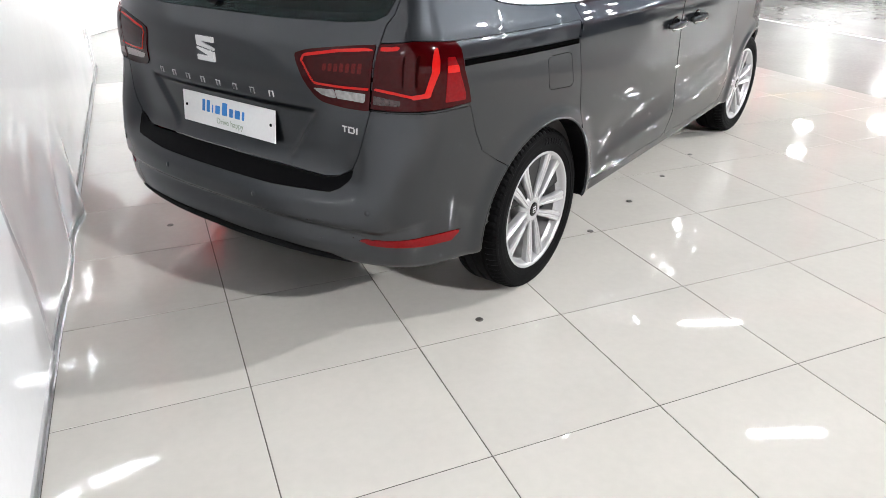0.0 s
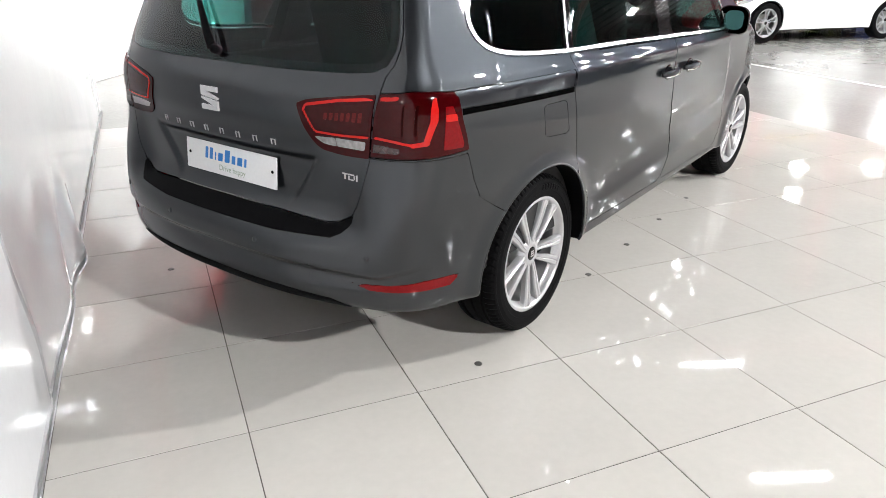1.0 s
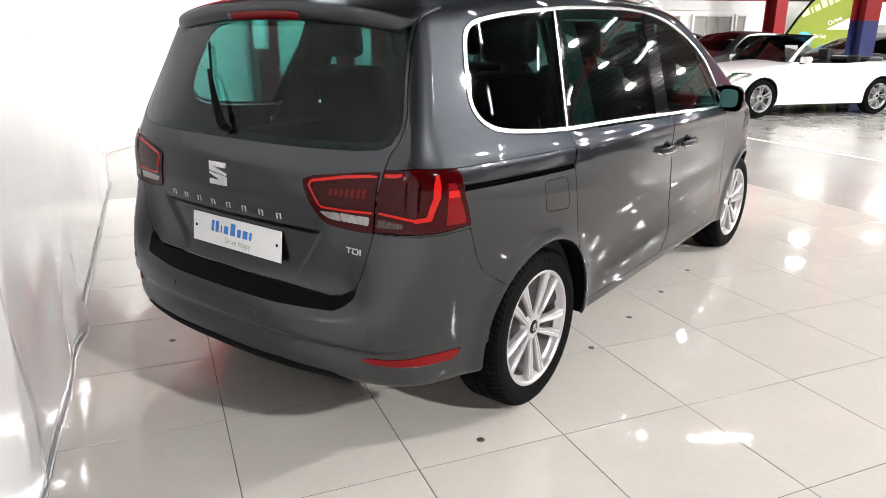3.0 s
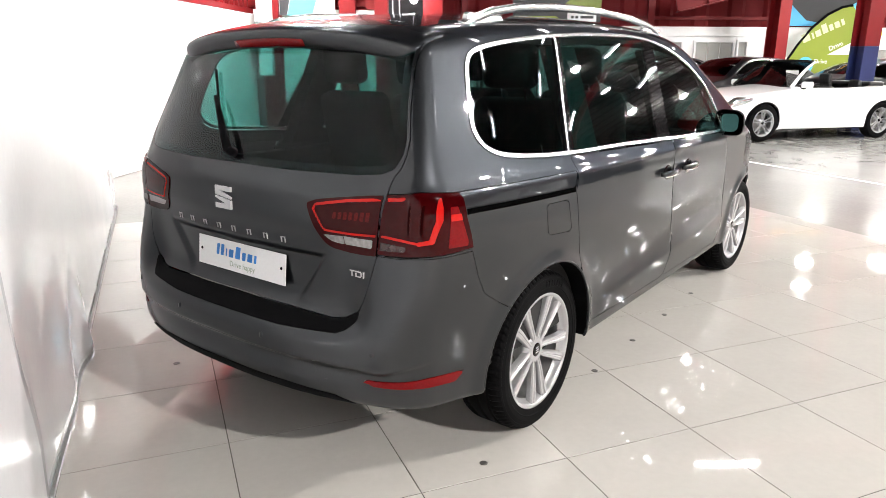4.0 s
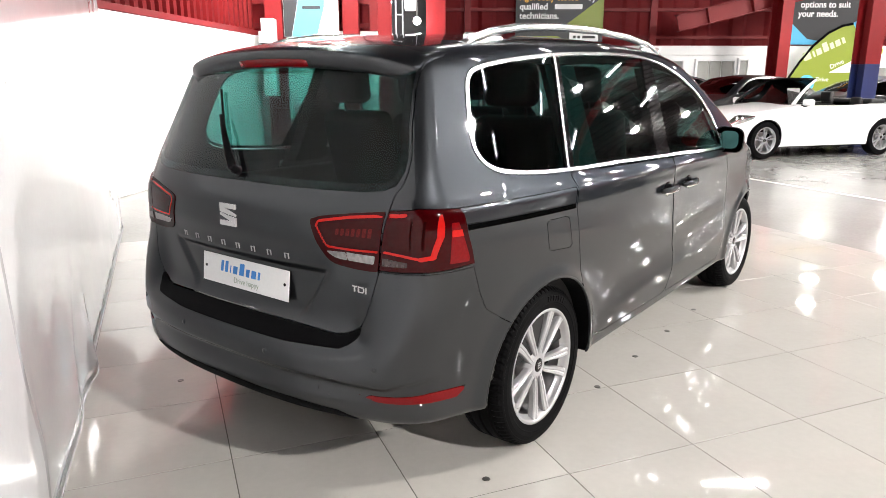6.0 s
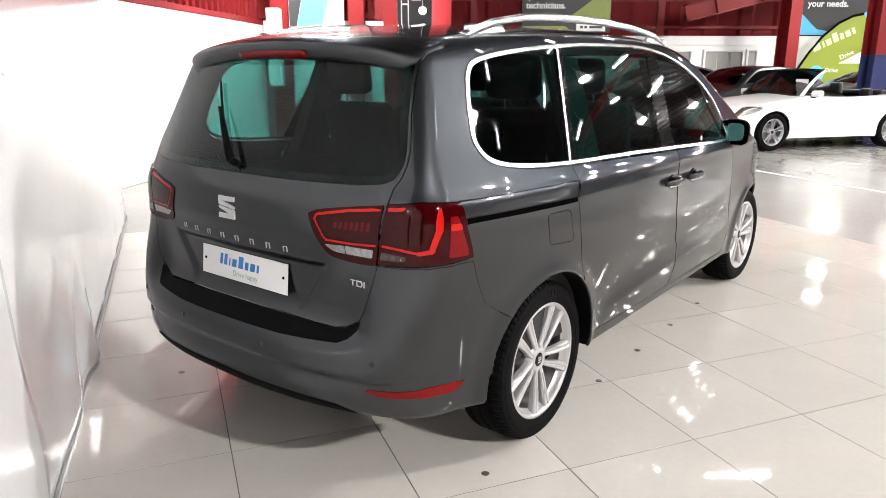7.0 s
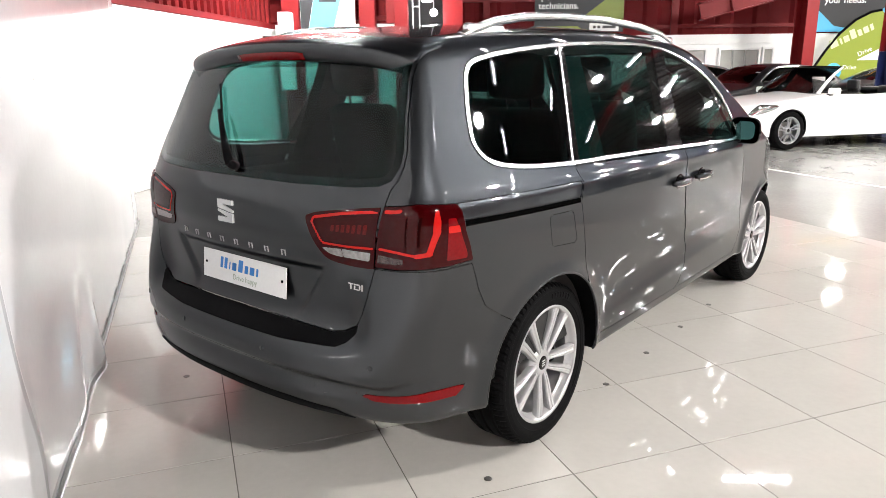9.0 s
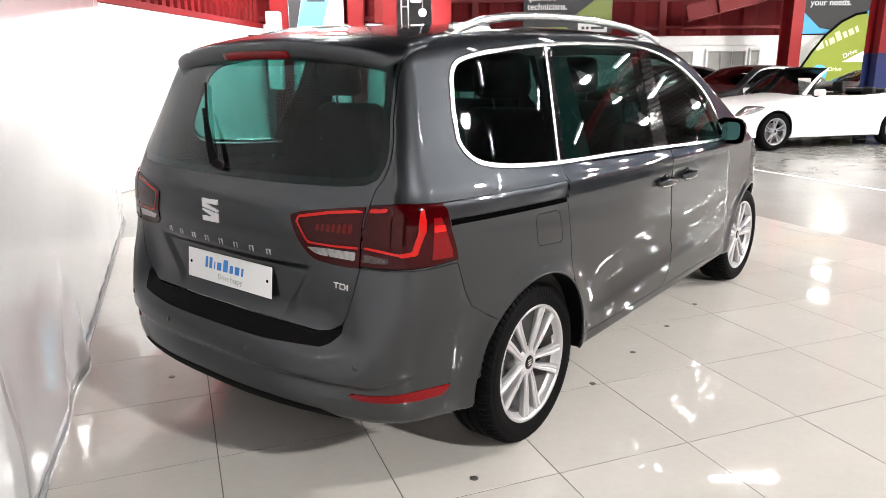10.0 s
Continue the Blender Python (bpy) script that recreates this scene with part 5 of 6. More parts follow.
# plain bars stand for the maker's words on the sidewall
for k in range(7):
    bm = bmesh.new()
    a = radians(60 + 4.5 * k)
    block(bm, 0.100, 0.1085, -0.0065, 0.0065, -0.011, 0.011, bevel=0.0015)
    bmesh.ops.transform(bm, matrix=Matrix.Rotation(a, 4, "X") @ Matrix.Translation((0, 0.287, 0)) @ Matrix.Rotation(radians(90), 4, "X"), verts=bm.verts)
    part("sidewall_bar", bm, BLACK_PLASTIC, wheel)

# ---- cabin ----
def seat(x, y, label, wide=0.50, base=0.50):
    st = new("seat", None)
    st.parent, st.matrix_basis = car, Matrix.Translation((x, y, base))
    tagged(st, label)
    bm = bmesh.new()
    block(bm, -wide / 2, wide / 2, -0.02, 0.50, 0.08, 0.24, bevel=0.05, segments=3)
    part("cushion", bm, SEAT_CLOTH, st, smooth=True)
    bm = bmesh.new()
    block(bm, -wide / 2, wide / 2, -0.07, 0.07, 0.0, 0.62, bevel=0.055, segments=3, m=Matrix.Translation((0, -0.03, 0.22)) @ Matrix.Rotation(radians(14), 4, "X"))
    part("backrest", bm, SEAT_CLOTH, st, smooth=True)
    bm = bmesh.new()
    block(bm, -0.135, 0.135, -0.05, 0.05, 0.0, 0.19, bevel=0.045, segments=3, m=Matrix.Translation((0, -0.215, 0.865)) @ Matrix.Rotation(radians(8), 4, "X"))
    part("headrest", bm, SEAT_CLOTH, st, smooth=True)
    for s in (-0.06, 0.06):
        bm = bmesh.new()
        tube_along(bm, [(s, -0.185, 0.80), (s, -0.205, 0.90)], 0.007, 8)
        part("headrest_post", bm, CHROME, st)
    box_part("pedestal", (-wide / 2 + 0.04, wide / 2 - 0.04, 0.03, 0.45, -0.12, 0.085), BLACK_PLASTIC, st)


for x in (0.37, -0.37):
    seat(x, 2.35, "charcoal cloth front seat")
for x in (0.50, 0.0, -0.50):
    seat(x, 1.45, "charcoal cloth rear seat", 0.44)
box_part("cabin_floor", (-0.78, 0.78, 0.40, 3.40, 0.34, 0.38), LINING, car)
box_part("load_floor", (-0.62, 0.62, 0.24, 1.22, 0.62, 0.66), LINING, car)
for s in (1, -1):
    box_part("side_lining", (s * 0.80, s * 0.84, 0.50, 3.2, 0.38, 1.02), LINING, car, bevel=0.01)
bm = bmesh.new()
block(bm, -0.76, 0.76, 3.02, 3.50, 0.70, 1.04, bevel=0.06, segments=3)
part("dashboard", bm, BLACK_PLASTIC, car, smooth=True)
for s in (1, -1):
    for y0, y1, w in ((1.24, 1.30, 0.26), (2.12, 2.25, 0.12)):
        bm = bmesh.new()
        rows = []
        for k in range(7):
            z = 1.04 + 0.50 * k / 6
            x = float(np.interp(z, *SOFT["section"])) - 0.018
            y = y0 + (y1 - y0) * k / 6
            rows.append([bm.verts.new((s * q, p, z)) for q, p in ((x, y - w / 2), (x, y + w / 2), (x - 0.045, y + w / 2 - 0.03), (x - 0.045, y - w / 2 + 0.03))])
        for a, b in zip(rows, rows[1:]):
            for k in range(4):
                bm.faces.new((a[k], a[(k + 1) % 4], b[(k + 1) % 4], b[k]))
        bmesh.ops.recalc_face_normals(bm, faces=bm.faces)
        part("pillar_lining", bm, LINING, car)
bm = bmesh.new()
block(bm, -0.60, 0.60, 0.60, 2.80, 1.585, 1.60, bevel=0.004)
part("headliner", bm, HEADLINER, car, "pale roof lining")
bm = bmesh.new()
tube_along(bm, [(-0.37 + 0.185 * math.cos(a), 2.86 + 0.07 * math.sin(a), 1.00 + 0.172 * math.sin(a)) for a in [2 * math.pi * k / 32 for k in range(33)]], 0.014, 8)
steer = part("steering_wheel", bm, CABIN_BLACK, car, smooth=True)


# ---- parked cars further into the hall ----
def parked_form(open_top):
    roof = ([(0, 0.98), (0.5, 1.04), (1.2, 1.05), (2.0, 1.03), (3.0, 1.05), (3.4, 1.02), (4.2, 0.93), (4.7, 0.80), (4.95, 0.62)] if open_top else
            [(0, 1.02), (0.25, 1.10), (0.6, 1.26), (1.0, 1.41), (1.6, 1.48), (2.2, 1.49), (2.6, 1.45), (3.0, 1.29), (3.35, 1.10), (3.6, 1.04), (4.2, 0.95), (4.7, 0.80), (4.95, 0.62)])
    width = [(0.1, 0.78), (0.3, 0.88), (0.5, 0.90), (0.7, 0.925), (0.85, 0.93), (0.95, 0.915), (1.02, 0.89), (1.2, 0.80), (1.4, 0.70), (1.6, 0.58)]

    def form(x, y, z):
        ax = np.abs(x)
        side = curve1(z, width) + curve1(y, [(-0.1, -0.16), (0.3, -0.05), (0.9, 0.0), (3.6, 0.0), (4.3, -0.06), (4.9, -0.22)])
        side = side + 0.012 * np.exp(-((z - 0.80 - 0.03 * (y - 2.4)) / 0.03) ** 2) - 0.02 * np.exp(-((z - 0.50) / 0.1) ** 2) * (1 / (1 + np.exp(-(y - 1.4) / 0.06)) / (1 + np.exp((y - 3.3) / 0.06)))
        for q in (0.98, 3.90):
            side = side + 0.016 * np.exp(-((np.hypot(y - q, z - 0.35) - 0.40) / 0.05) ** 2)
        f = smax(ax - side, curve1(z, [(0.1, 0.2), (0.3, 0.05), (0.5, 0.0), (0.9, 0.05), (1.5, 0.3)]) + 0.16 * (ax / 0.9) ** 3 - y, 0.1)
        f = smax(f, z - curve1(y, roof) + 0.06 * (ax / 0.8) ** 2, 0.08)
        f = smax(f, y - curve1(z, [(0.1, 4.7), (0.3, 4.88), (0.55, 4.9), (0.75, 4.82), (1.5, 4.4)]) + 0.3 * (ax / 0.9) ** 3, 0.12)
        return smax(f, 0.20 - z, 0.05)

    return form


def parked_car(label, at, paint, open_top=False, wheel_label="dark alloy wheel"):
    c = thing("car", label, "car", "parked cars", at)
    sh = shell(parked_form(open_top), 0.95, 0.18, 1.55, 0.0, 4.9, (0.95, 3.9), 0.62, steps(0.0, 4.9, 0.04), steps(0.18, 1.55, 0.03), steps(-0.95, 0.95, 0.05))
    x, y, z = sh[0].T
    ax = np.abs(x)
    arch = np.maximum(np.minimum(np.hypot(y - 0.98, z - 0.355), np.hypot(y - 3.90, z - 0.355)) - 0.385, 0.6 - ax)
    lamp = np.maximum(inside(y, z, rounded([(4.15, 0.80), (4.45, 0.83), (4.62, 0.75), (4.70, 0.64), (4.50, 0.66), (4.30, 0.72)], 3)), 0.35 - ax)
    tail = np.maximum(inside(y, z, [(-0.3, 0.74), (0.30, 0.80), (0.36, 0.90), (-0.3, 0.92)]), 0.48 - ax)
    door = np.maximum(inside(y, z, [(1.65, 0.99), (1.60, 0.80), (1.72, 0.36), (3.02, 0.34), (3.16, 0.55), (3.12, 0.99)]), 0.5 - ax)
    cuts = [-arch, -lamp, -tail, 0.003 - np.abs(door)]
    if open_top:
        well = np.maximum(inside(x, y, both_ways([(0, 1.05), (0.62, 1.10), (0.73, 1.30), (0.74, 2.9), (0.66, 3.10), (0, 3.22)])), 0.8 - z)
        cuts.append(-well)
    else:
        side = np.maximum(inside(y, z, rounded([(0.72, 1.14), (1.05, 1.32), (1.6, 1.40), (2.2, 1.41), (2.6, 1.36), (2.95, 1.20), (3.10, 1.06), (2.4, 1.03), (1.2, 1.05)])), 0.45 - ax)
        screen = np.maximum(inside(x, y, both_ways([(0, 2.55), (0.46, 2.58), (0.55, 2.75), (0.70, 3.35), (0.4, 3.46), (0, 3.50)])), 1.0 - z)
        back = np.maximum(inside(x, y, both_ways([(0, 0.35), (0.60, 0.40), (0.56, 0.80), (0.48, 1.0), (0, 1.03)])), 1.02 - z)
        cuts += [-side, -screen, -back]
    panel("body", sh, np.maximum.reduce(cuts), paint, c, 0.01, inner=CABIN_BLACK)
    for s in (1, -1):
        panel("headlamp", sh, np.maximum(lamp + 0.003, -s * x), CHROME if open_top else LENS_CLEAR, c, 0.02, lift=-0.004, label="clear headlamp")
        panel("rear_lamp", sh, np.maximum(tail + 0.003, -s * x), LENS_MID, c, 0.02, label="red rear lamp")
        if not open_top:
            panel("side_window", sh, np.maximum(side + 0.003, -s * x), CAR_GLASS, c, 0.004, label="dark side window")
            panel("window_trim", sh, np.maximum(np.abs(side) - 0.010, -s * x), SATIN, c, 0.006, lift=0.004)
        m = new("door_mirror", None)
        m.parent, m.matrix_basis = c, Matrix.Translation((s * 0.98, 3.02, 1.04))
        bm = bmesh.new()
        block(bm, -0.11, 0.11, -0.04, 0.08, -0.055, 0.065, bevel=0.035, segments=3)
        part("cap", bm, paint, m, smooth=True)
        bm = bmesh.new()
        block(bm, -s * 0.16, -s * 0.06, -0.02, 0.05, -0.075, -0.045, bevel=0.008)
        part("arm", bm, BLACK_PLASTIC, m)
        bm = bmesh.new()
        tube_along(bm, [(s * 0.945, 1.80, 0.87), (s * 0.965, 1.86, 0.875), (s * 0.965, 1.98, 0.875), (s * 0.945, 2.04, 0.87)], 0.012, 8)
        part("handle", bm, paint, c, smooth=True)
    if open_top:
        for s in (1, -1):
            for yy, nm in ((2.15, "front"), (1.35, "rear")):
                st = new("seat", None)
                st.parent, st.matrix_basis = c, Matrix.Translation((s * 0.37, yy, 0.42))
                bm = bmesh.new()
                block(bm, -0.25, 0.25, -0.08, 0.08, 0.0, 0.60 if nm == "front" else 0.50, bevel=0.06, segments=3, m=Matrix.Rotation(radians(14), 4, "X"))
                part("backrest", bm, CABIN_BLACK, st, smooth=True)
                bm = bmesh.new()
                block(bm, -0.14, 0.14, -0.05, 0.05, 0.0, 0.20, bevel=0.045, segments=3, m=Matrix.Translation((0, -0.16, 0.62 if nm == "front" else 0.50)))
                part("headrest", bm, CABIN_BLACK, st, smooth=True)
                bm = bmesh.new()
                block(bm, -0.25, 0.25, 0.0, 0.5, 0.0, 0.14, bevel=0.05, segments=3)
                part("cushion", bm, CABIN_BLACK, st, smooth=True)
        bm = bmesh.new()
        block(bm, -0.74, 0.74, 2.85, 3.15, 0.72, 0.98, bevel=0.06, segments=3)
        part("dashboard", bm, CABIN_BLACK, c, smooth=True)
        bm = bmesh.new()
        block(bm, -0.66, 0.66, 0.72, 1.12, 1.00, 1.09, bevel=0.04, segments=3)
        part("hood_cover", bm, CABIN_BLACK, c, "folded black soft top", smooth=True)
        # windscreen frame: two pillars, a header and the pane between
        a0, a1 = Vector((0.80, 3.24, 1.00)), Vector((0.60, 2.55, 1.46))
        for s in (1, -1):
            bm = bmesh.new()
            tube_along(bm, [(s * a0.x, a0.y, a0.z), (s * 0.745, 3.02, 1.20), (s * 0.68, 2.78, 1.36), (s * a1.x, a1.y, a1.z)], [0.04, 0.033, 0.030, 0.028], 10, (1.0, 0.8))
            part("screen_pillar", bm, paint if s < 0 else BLACK_GLOSS, c, smooth=True)
        bm = bmesh.new()
        tube_along(bm, [(x0, 2.55 + 0.10 * (1 - (x0 / 0.6) ** 2), 1.46 + 0.02 * (1 - (x0 / 0.6) ** 2)) for x0 in np.linspace(-0.6, 0.6, 13)], 0.026, 10)
        part("screen_header", bm, BLACK_GLOSS, c, smooth=True)
        bm = bmesh.new()
        lo = [bm.verts.new((x0, 3.24 + 0.14 * (1 - (x0 / 0.8) ** 2), 1.00)) for x0 in np.linspace(-0.79, 0.79, 13)]
        hi = [bm.verts.new((x0, 2.555 + 0.10 * (1 - (x0 / 0.6) ** 2), 1.46)) for x0 in np.linspace(-0.59, 0.59, 13)]
        for k in range(12):
            bm.faces.new((lo[k], lo[k + 1], hi[k + 1], hi[k]))
        bmesh.ops.solidify(bm, geom=bm.faces, thickness=0.005)
        bmesh.ops.recalc_face_normals(bm, faces=bm.faces)
        part("windscreen", bm, CAR_GLASS, c, "dark windscreen", smooth=True)
        box_part("cabin_floor", (-0.72, 0.72, 1.0, 3.2, 0.26, 0.30), CABIN_BLACK, c)
    else:
        panel("windscreen", sh, screen + 0.003, CAR_GLASS, c, 0.005, label="dark windscreen")
        panel("rear_window", sh, back + 0.003, CAR_GLASS, c, 0.005, label="dark rear window")
        box_part("cabin_block", (-0.66, 0.66, 0.9, 3.1, 0.30, 0.98), CABIN_BLACK, c)
    box_part("underbody", (-0.72, 0.72, 0.15, 4.7, 0.20, 0.26), BLACK_PLASTIC, c)
    box_part("price_card", (-0.62, -0.30, 3.22, 3.225, 1.06, 1.28), SIGN_WHITE, c, "white price card in the windscreen", m=Matrix.Translation((0, -0.28, 0.02)))
    for s in (1, -1):
        for yy in (0.98, 3.90):
            bm = bmesh.new()
            ring = [(yy + 0.385 * math.cos(math.pi * k / 16), 0.355 + 0.385 * math.sin(math.pi * k / 16)) for k in range(17)]
            va = [bm.verts.new((s * 0.88, p, q)) for p, q in ring]
            vb = [bm.verts.new((s * 0.60, p, q)) for p, q in ring]
            for k in range(16):
                bm.faces.new((va[k], va[k + 1], vb[k + 1], vb[k]))
            bm.faces.new(vb)
            part("wheel_housing", bm, BLACK_PLASTIC, c)
    w = road_wheel(c, 0.35, 0.245, 0.11, spread=(9.0, 11.5), widths=(0.016, 0.021), label=wheel_label)
    w.matrix_basis = Matrix.Translation((-0.80, 0.98, 0.352)) @ Matrix.Rotation(radians(180), 4, "Z")
    copy_wheel(w, Matrix.Translation((-0.80, 3.90, 0.352)) @ Matrix.Rotation(radians(180), 4, "Z") @ Matrix.Rotation(radians(20), 4, "X"))
    copy_wheel(w, Matrix.Translation((0.80, 0.98, 0.352)))
    copy_wheel(w, Matrix.Translation((0.80, 3.90, 0.352)))
    return c


CAR_GLASS = glass("black_tinted_glass", (0.05, 0.055, 0.055), 1.5)


def bay_pose(tail_u, v, turn=90.0, tall=1.06):
    """A parking place: tail at tail_u, nose back towards the tiles."""
    return PLATFORM @ Matrix.Translation((tail_u, v, 0)) @ Matrix.Rotation(radians(turn), 4, "Z") @ Matrix.Diagonal((1, 1, tall, 1))


parked_car("white convertible parked with its top folded down", bay_pose(14.60, 8.05, 85.5, 1.03), WHITE_PAINT, True, "silver twin-spoke alloy wheel")
parked_car("black saloon parked beside the white convertible", bay_pose(16.2, 11.6, 90, 1.10), DARK_PAINT)
parked_car("black saloon parked in the row of cars", bay_pose(15.8, 14.6, 90, 1.14), DARK_PAINT)
parked_car("black hatchback parked behind the white convertible", HALL @ Matrix.Translation((9.35, 17.3, 0)) @ Matrix.Rotation(radians(-90), 4, "Z") @ Matrix.Diagonal((1, 1, 1.08, 1)), DARK_PAINT)
parked_car("black saloon parked with its tail towards a column", bay_pose(20.5, 8.1), DARK_PAINT)

# a facing row, seen mirrored in the grey car's flank and windows
for r, f, paint, words in ((10.4, 5.6, SILVER_PAINT, "silver saloon parked nose-on in the facing row"), (11.0, 8.6, DARK_PAINT, "black saloon parked nose-on in the facing row"), (12.6, 11.4, WHITE_PAINT, "white saloon parked nose-on in the facing row")):
    parked_car(words, HALL @ Matrix.Translation((r + 4.9, f, 0)) @ Matrix.Rotation(radians(90), 4, "Z"), paint)

# ---- signs and fittings on the hall walls ----
def wall_sign(name, label, r, f, z, category="banner"):
    return thing(name, label, category, at=(FAR if f > 17 else HALL) @ Matrix.Translation((r, f, z)) @ Matrix.Rotation(radians(90), 4, "X"))


sign = wall_sign("wall_banner", "charcoal and lime banner with white and amber lettering", 2.22, 19.93, 2.53)
slab("sheet", [(0, 0), (2.42, 0), (2.42, 2.4), (0, 2.4)], 0, 0.02, SIGN_DARK, sign)
slab("lime_field", [(1.18, 0.30), (2.42, 0.30), (2.42, 1.22)], 0.021, 0.024, SIGN_GREEN, sign)
slab("lime_edge", [(0.0, 0.0), (1.4, 0.0), (1.18, 0.16), (0.0, 0.16)], 0.021, 0.024, SIGN_GREEN, sign)
slab("white_label", [(1.50, 0.02), (2.30, 0.02), (2.30, 0.28), (1.50, 0.28)], 0.025, 0.027, SIGN_WHITE, sign)
for x0, x1 in ((1.60, 1.68), (1.72, 1.80), (1.86, 2.22)):
    slab("label_bar", [(x0, 0.10), (x1, 0.10), (x1, 0.17), (x0, 0.17)], 0.028, 0.029, SIGN_DARK, sign)
T = Matrix.Translation
lettering("rigorously tested", 0.235, SIGN_AMBER, sign, T((0.10, 1.10, 0.023)), bold=0.0035)
lettering("by", 0.235, SIGN_WHITE, sign, T((1.98, 1.10, 0.023)), bold=0.0035)
lettering("qualified", 0.235, SIGN_WHITE, sign, T((0.10, 0.86, 0.023)), bold=0.0035)
slab("brand_bar", [(1.07, 0.87), (1.83, 0.87), (1.83, 1.0), (1.07, 1.0)], 0.021, 0.024, SIGN_WHITE, sign)
lettering("technicians.", 0.235, SIGN_WHITE, sign, T((0.10, 0.62, 0.023)), bold=0.0035)

sign = wall_sign("wall_banner", "charcoal banner with a sky blue chevron and white lettering", 9.90, 19.93, 2.47)
slab("sheet", [(0, 0), (2.6, 0), (2.6, 3.0), (0, 3.0)], 0, 0.02, SIGN_BLUE, sign)
slab("charcoal_field", [(0.0, 0.55), (0.45, 0.15), (0.75, 0.10), (1.05, 0.20), (2.6, 1.10), (2.6, 3.0), (0.0, 3.0)], 0.021, 0.024, SIGN_DARK, sign)
lettering("options to suit", 0.235, SIGN_WHITE, sign, T((0.17, 0.98, 0.025)), bold=0.0035)
lettering("your needs.", 0.235, SIGN_WHITE, sign, T((0.13, 0.74, 0.025)), bold=0.0035)
for x0, x1 in ((0.20, 0.75), (0.83, 1.25), (1.33, 1.95)):
    slab("amber_bar", [(x0, 1.25), (x1, 1.25), (x1, 1.39), (x0, 1.39)], 0.025, 0.027, SIGN_AMBER, sign)

sign = wall_sign("hanging_banner", "white banner with sky blue and charcoal fields", -2.95, 13.78, 2.30)
slab("sheet", [(0.08, 0), (1.12, 0), (1.12, 1.6), (0.08, 1.6)], 0, 0.02, SIGN_WHITE, sign)
slab("charcoal_field", [(0.085, 0.0), (0.22, 0.0), (0.34, 0.55), (0.48, 1.6), (0.085, 1.6)], 0.021, 0.024, SIGN_DARK, sign)
slab("blue_field", [(0.225, 0.0), (0.70, 0.0), (0.86, 0.55), (0.86, 1.6), (0.485, 1.6), (0.345, 0.55)], 0.021, 0.024, SIGN_BLUE, sign)
slab("text_bar", [(0.44, 0.50), (0.78, 0.50), (0.78, 0.56), (0.44, 0.56)], 0.025, 0.026, SIGN_DARK, sign)

flag = wall_sign("feather_flag", "lime feather flag with a curved black edge and white lettering", 9.45, 19.0, 0.0, "flag")
edge = [(0.0, 1.45), (0.30, 1.95), (0.62, 2.38), (1.00, 2.72), (1.35, 2.90), (1.62, 2.95)]
slab("cloth", edge + [(1.72, 2.80), (1.74, 2.3), (1.74, 0.5), (0.0, 0.5)], 0, 0.006, SIGN_GREEN, flag)
bm = bmesh.new()
tube_along(bm, [(0.0, 0.02, 0.0)] + [(x - 0.01, z, 0.0) for x, z in [(0.0, 0.5)] + edge], 0.034, 8)
part("pole", bm, BLACK_PLASTIC, flag)
slab("white_wave", [(1.12, 1.70), (1.74, 2.02), (1.74, 1.70)], 0.007, 0.009, SIGN_WHITE, flag)
slab("blue_disc", [(0.55 + 0.22 * math.cos(a), 1.42 + 0.22 * math.sin(a)) for a in [2 * math.pi * k / 24 for k in range(24)]], 0.007, 0.009, SIGN_BLUE, flag)
turn = Matrix.Rotation(radians(25), 4, "Z")
for k, (w, h) in enumerate(((0.20, 0.22), (0.05, 0.16), (0.14, 0.16), (0.14, 0.24), (0.10, 0.16), (0.13, 0.16), (0.08, 0.16))):
    x0 = 0.02 + sum((0.26, 0.10, 0.19, 0.19, 0.15, 0.18)[:k])
    slab("brand_bar", [(x0, 0), (x0 + w, 0), (x0 + w, h), (x0, h)], 0, 0.002, SIGN_PALE, flag, m=T((0.42, 1.98, 0.010)) @ turn)
lettering("Drive", 0.17, SIGN_WHITE, flag, T((0.75, 1.60, 0.010)) @ turn @ T((0.45, 0.0, 0)))
lettering("Drive", 0.16, SIGN_WHITE, flag, T((0.78, 1.47, 0.010)))
box_part("flag_foot", (-0.30, 0.30, 0.0, 0.03, -0.30, 0.30), BLACK_PLASTIC, flag)

exit_sign = wall_sign("exit_sign", "small yellow safety sign on the white wall", 12.25, 19.95, 2.22, "sign")
slab("sheet", [(0, 0), (0.30, 0), (0.30, 0.14), (0, 0.14)], 0, 0.01, SIGN_YELLOW, exit_sign)
for x0 in (0.04, 0.12, 0.20):
    slab("sign_bar", [(x0, 0.04), (x0 + 0.05, 0.04), (x0 + 0.05, 0.10), (x0, 0.10)], 0.011, 0.012, SIGN_DARK, exit_sign)


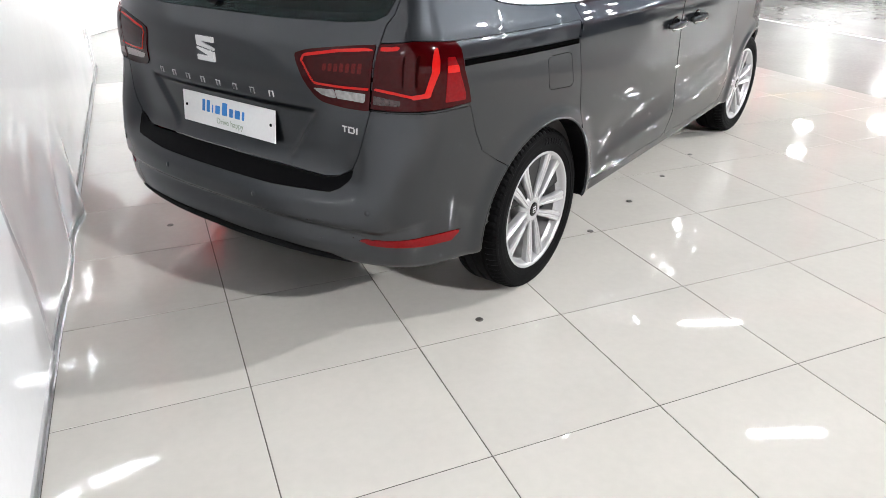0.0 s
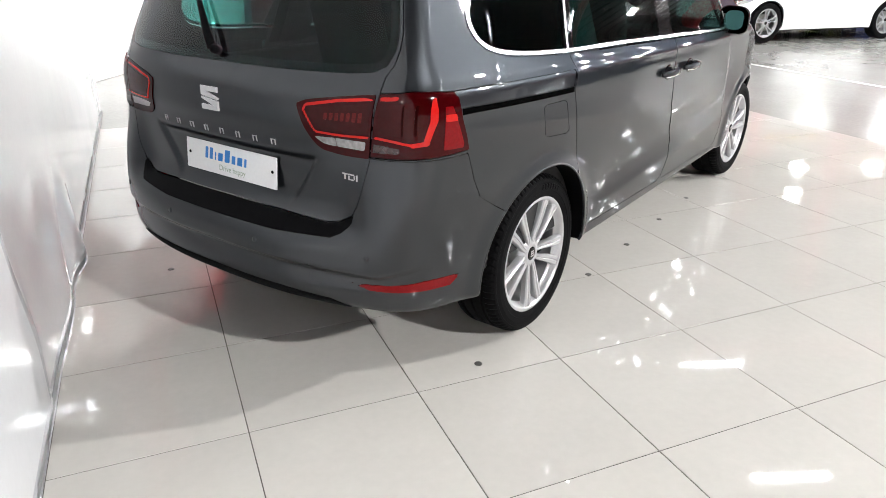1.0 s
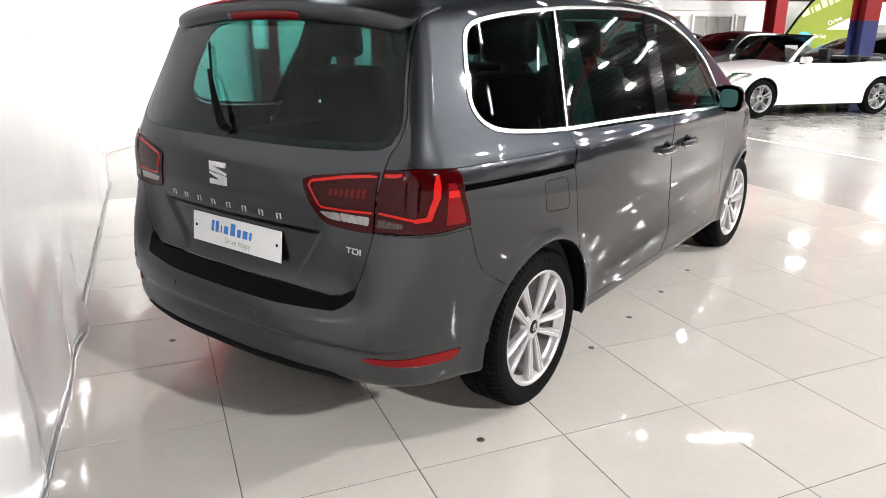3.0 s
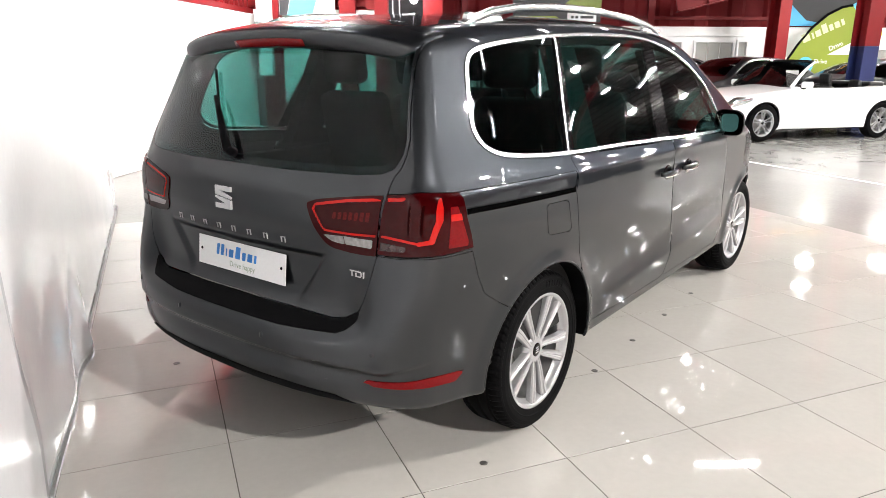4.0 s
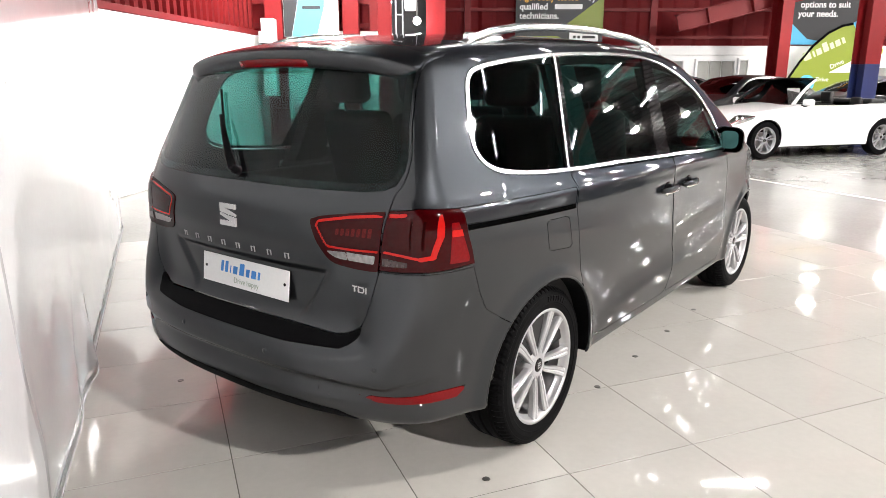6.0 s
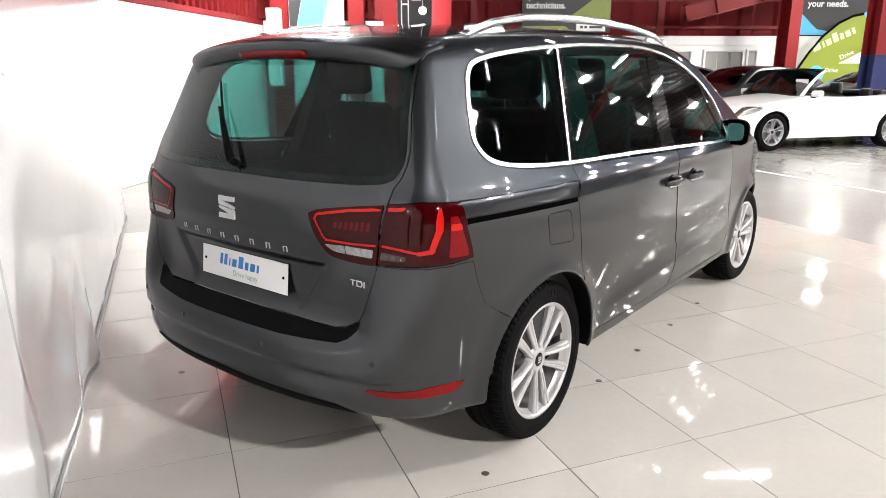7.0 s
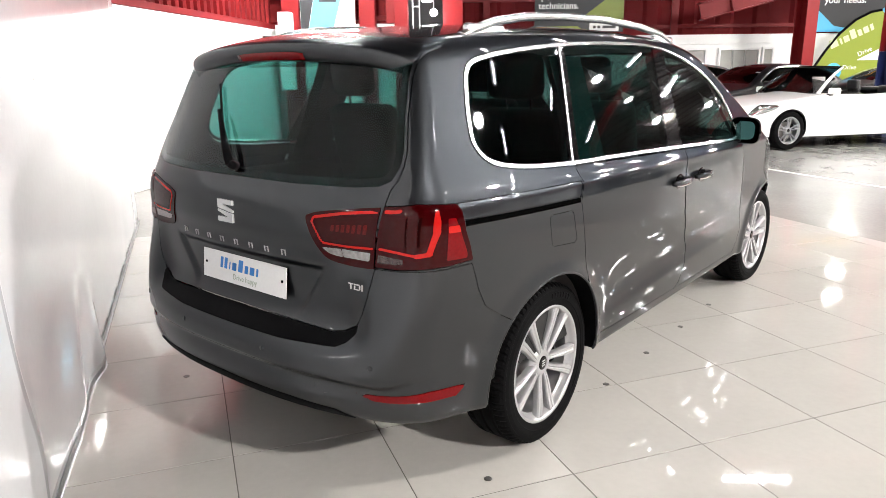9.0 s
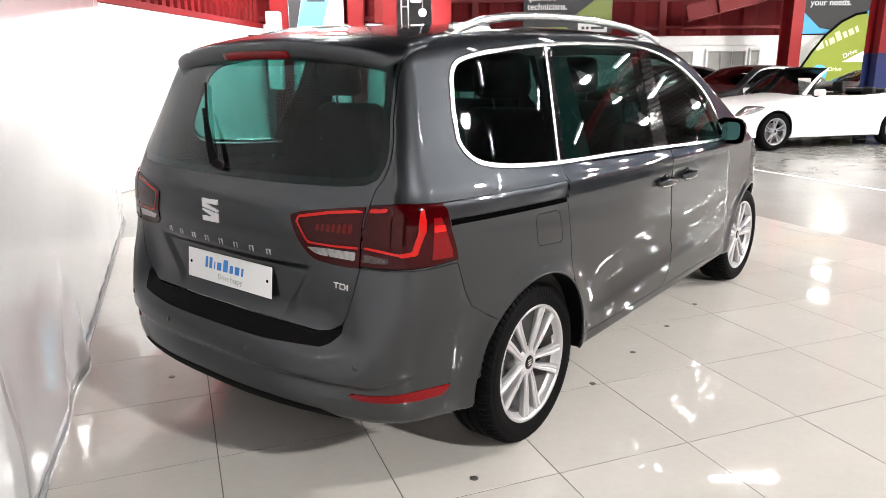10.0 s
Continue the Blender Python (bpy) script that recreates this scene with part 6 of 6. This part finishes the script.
def wall_window(r, w, z0, z1, name, bars=1):
    win = tagged(thing(name, "office window in a white frame, blinds drawn", "window", at=FAR @ Matrix.Translation((r, 19.9, 0))), kind="structure")
    for d in ((0, w, 0.0, 0.098, z0, z0 + 0.06), (0, w, 0.0, 0.098, z1 - 0.06, z1), (0, 0.06, 0.0, 0.098, z0 + 0.061, z1 - 0.061), (w - 0.06, w, 0.0, 0.098, z0 + 0.061, z1 - 0.061)):
        box_part("window_frame", d, FITTING, win)
    for k in range(bars + 1):
        a = 0.06 + (w - 0.12) * k / (bars + 1)
        b = 0.06 + (w - 0.12) * (k + 1) / (bars + 1)
        box_part("pane", (a + 0.012, b - 0.012, 0.05, 0.06, z0 + 0.062, z1 - 0.062), WINDOW_GREY, win, bevel=0)
    box_part("lintel", (-0.25, w + 0.25, 0.05, 0.098, z1 + 0.10, z1 + 0.13), WHITE_WALL, win)


wall_window(7.30, 1.15, 1.0, 2.08, "window_1", 2)
wall_window(6.25, 0.75, 0.9, 2.08, "window_2", 0)
wall_window(12.2, 1.6, 1.0, 1.9, "window_3", 1)
door = tagged(thing("door_1", "narrow white door frame with a glazed panel", "door", at=FAR @ Matrix.Translation((8.50, 19.9, 0))), kind="structure")
for d in ((0, 0.05, 0, 0.098, 0, 2.1), (0.27, 0.32, 0, 0.098, 0, 2.1), (0.051, 0.269, 0, 0.098, 2.04, 2.1)):
    box_part("door_frame", d, FITTING, door)
box_part("pane", (0.052, 0.268, 0.05, 0.06, 0.05, 2.03), WINDOW_GREY, door, bevel=0)

# bay between the columns, its shade put in as a near-black sheet, with a wall unit and a lattice mast
box_part("cable_box", (-3.26, -3.02, 13.55, 13.83, 1.2, 2.62), FITTING, None, bevel=0.01, m=HALL)
tagged(bpy.data.objects["cable_box"], "pale pink metal casing standing against a column", "casing")
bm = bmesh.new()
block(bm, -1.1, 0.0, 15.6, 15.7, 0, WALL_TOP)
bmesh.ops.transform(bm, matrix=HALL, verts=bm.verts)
tagged(part("backdrop", bm, SHADE_BLACK), "near-black sheet standing for the shade between columns", "recess", kind="structure")
unit = thing("wall_unit", "white boxed cooling unit on a steel mast", "cooling unit", at=HALL @ Matrix.Translation((-0.62, 15.0, 2.6)))
box_part("casing", (0.0, 0.22, -0.12, 0.12, 0.30, 0.95), FITTING, unit, bevel=0.02)
for k in range(6):
    box_part("slat", (0.02, 0.20, -0.128, -0.121, 0.36 + 0.09 * k, 0.40 + 0.09 * k), GREY_METAL, unit)
for x in (-0.20, -0.06):
    box_part("mast", (x, x + 0.025, -0.02, 0.02, -2.6, 1.6), GREY_METAL, unit)
for k in range(8):
    box_part("rung", (-0.174, -0.061, -0.01, 0.01, -1.9 + 0.42 * k, -1.87 + 0.42 * k), GREY_METAL, unit)
for r, z in ((-0.93, 3.02), (-0.36, 2.66)):
    s = thing("spotlight", "small round spotlight, switched on", "spotlight", "spotlights", HALL @ Matrix.Translation((r, 14.6, z)))
    bm = bmesh.new()
    bmesh.ops.create_uvsphere(bm, u_segments=16, v_segments=8, radius=0.07)
    part("bulb", bm, BAY, s, "glowing bulb", smooth=True)
    bm = bmesh.new()
    block(bm, -0.008, 0.008, -0.008, 0.008, 0.06, WALL_TOP - z - 0.04)
    part("bracket", bm, GREY_METAL, s)

# ---- studs set into the floor ----
for x, y in ((0.895, 0.540), (0.877, 1.554), (0.874, 2.042), (0.872, 2.541), (0.868, 3.046), (-0.834, 0.339)):
    bm = bmesh.new()
    lathe(bm, [(0.0, 0.003), (0.013, 0.003), (0.016, 0.0005), (0.016, -0.003), (0.0, -0.003)], 16, "Z")
    bmesh.ops.translate(bm, verts=bm.verts, vec=(x, y, 0.0))
    tagged(part("floor_stud", bm, STUD), "small dark metal stud set in the tiles", "floor stud", "floor studs")

# ---- the tiles, one by one ----
tiles = tagged(new("floor"), "polished cream porcelain tiles with thin grey joints", "floor", kind="structure")
tiles.matrix_world = PLATFORM
bm = bmesh.new()
block(bm, -0.70, U_END, V0 - 9 * TILE_SIDE, V_END, -0.0038, -0.0016)
part("joint_bed", bm, GROUT, tiles, "grey tile joints")
shapes = {}
for i in range(-2, 9):
    for j in range(-9, 10):
        u0, v0 = U0 + i * TILE_SIDE, V0 + j * TILE_SIDE
        du, dv = min(TILE_SIDE, U_END - u0), min(TILE_SIDE, V_END - v0)
        if du < 0.02 or dv < 0.02:
            continue
        key = (round(du, 3), round(dv, 3))
        if key not in shapes:
            bm = bmesh.new()
            g, c = JOINT / 2, 0.0010
            top = [bm.verts.new((x, y, 0.0)) for x, y in ((g + c, g + c), (du - g - c, g + c), (du - g - c, dv - g - c), (g + c, dv - g - c))]
            low = [bm.verts.new((x, y, -0.0010)) for x, y in ((g, g), (du - g, g), (du - g, dv - g), (g, dv - g))]
            bot = [bm.verts.new((x, y, -0.0030)) for x, y in ((g, g), (du - g, g), (du - g, dv - g), (g, dv - g))]
            bm.faces.new(top)
            for a, b in ((top, low), (low, bot)):
                for k in range(4):
                    bm.faces.new((b[k], b[(k + 1) % 4], a[(k + 1) % 4], a[k]))
            me = bpy.data.meshes.new("tile")
            bm.to_mesh(me)
            bm.free()
            me.materials.append(TILE)
            shapes[key] = me
        t = new("tile", shapes[key])
        t.parent = tiles
        t.matrix_basis = Matrix.Translation((u0, v0, 0))
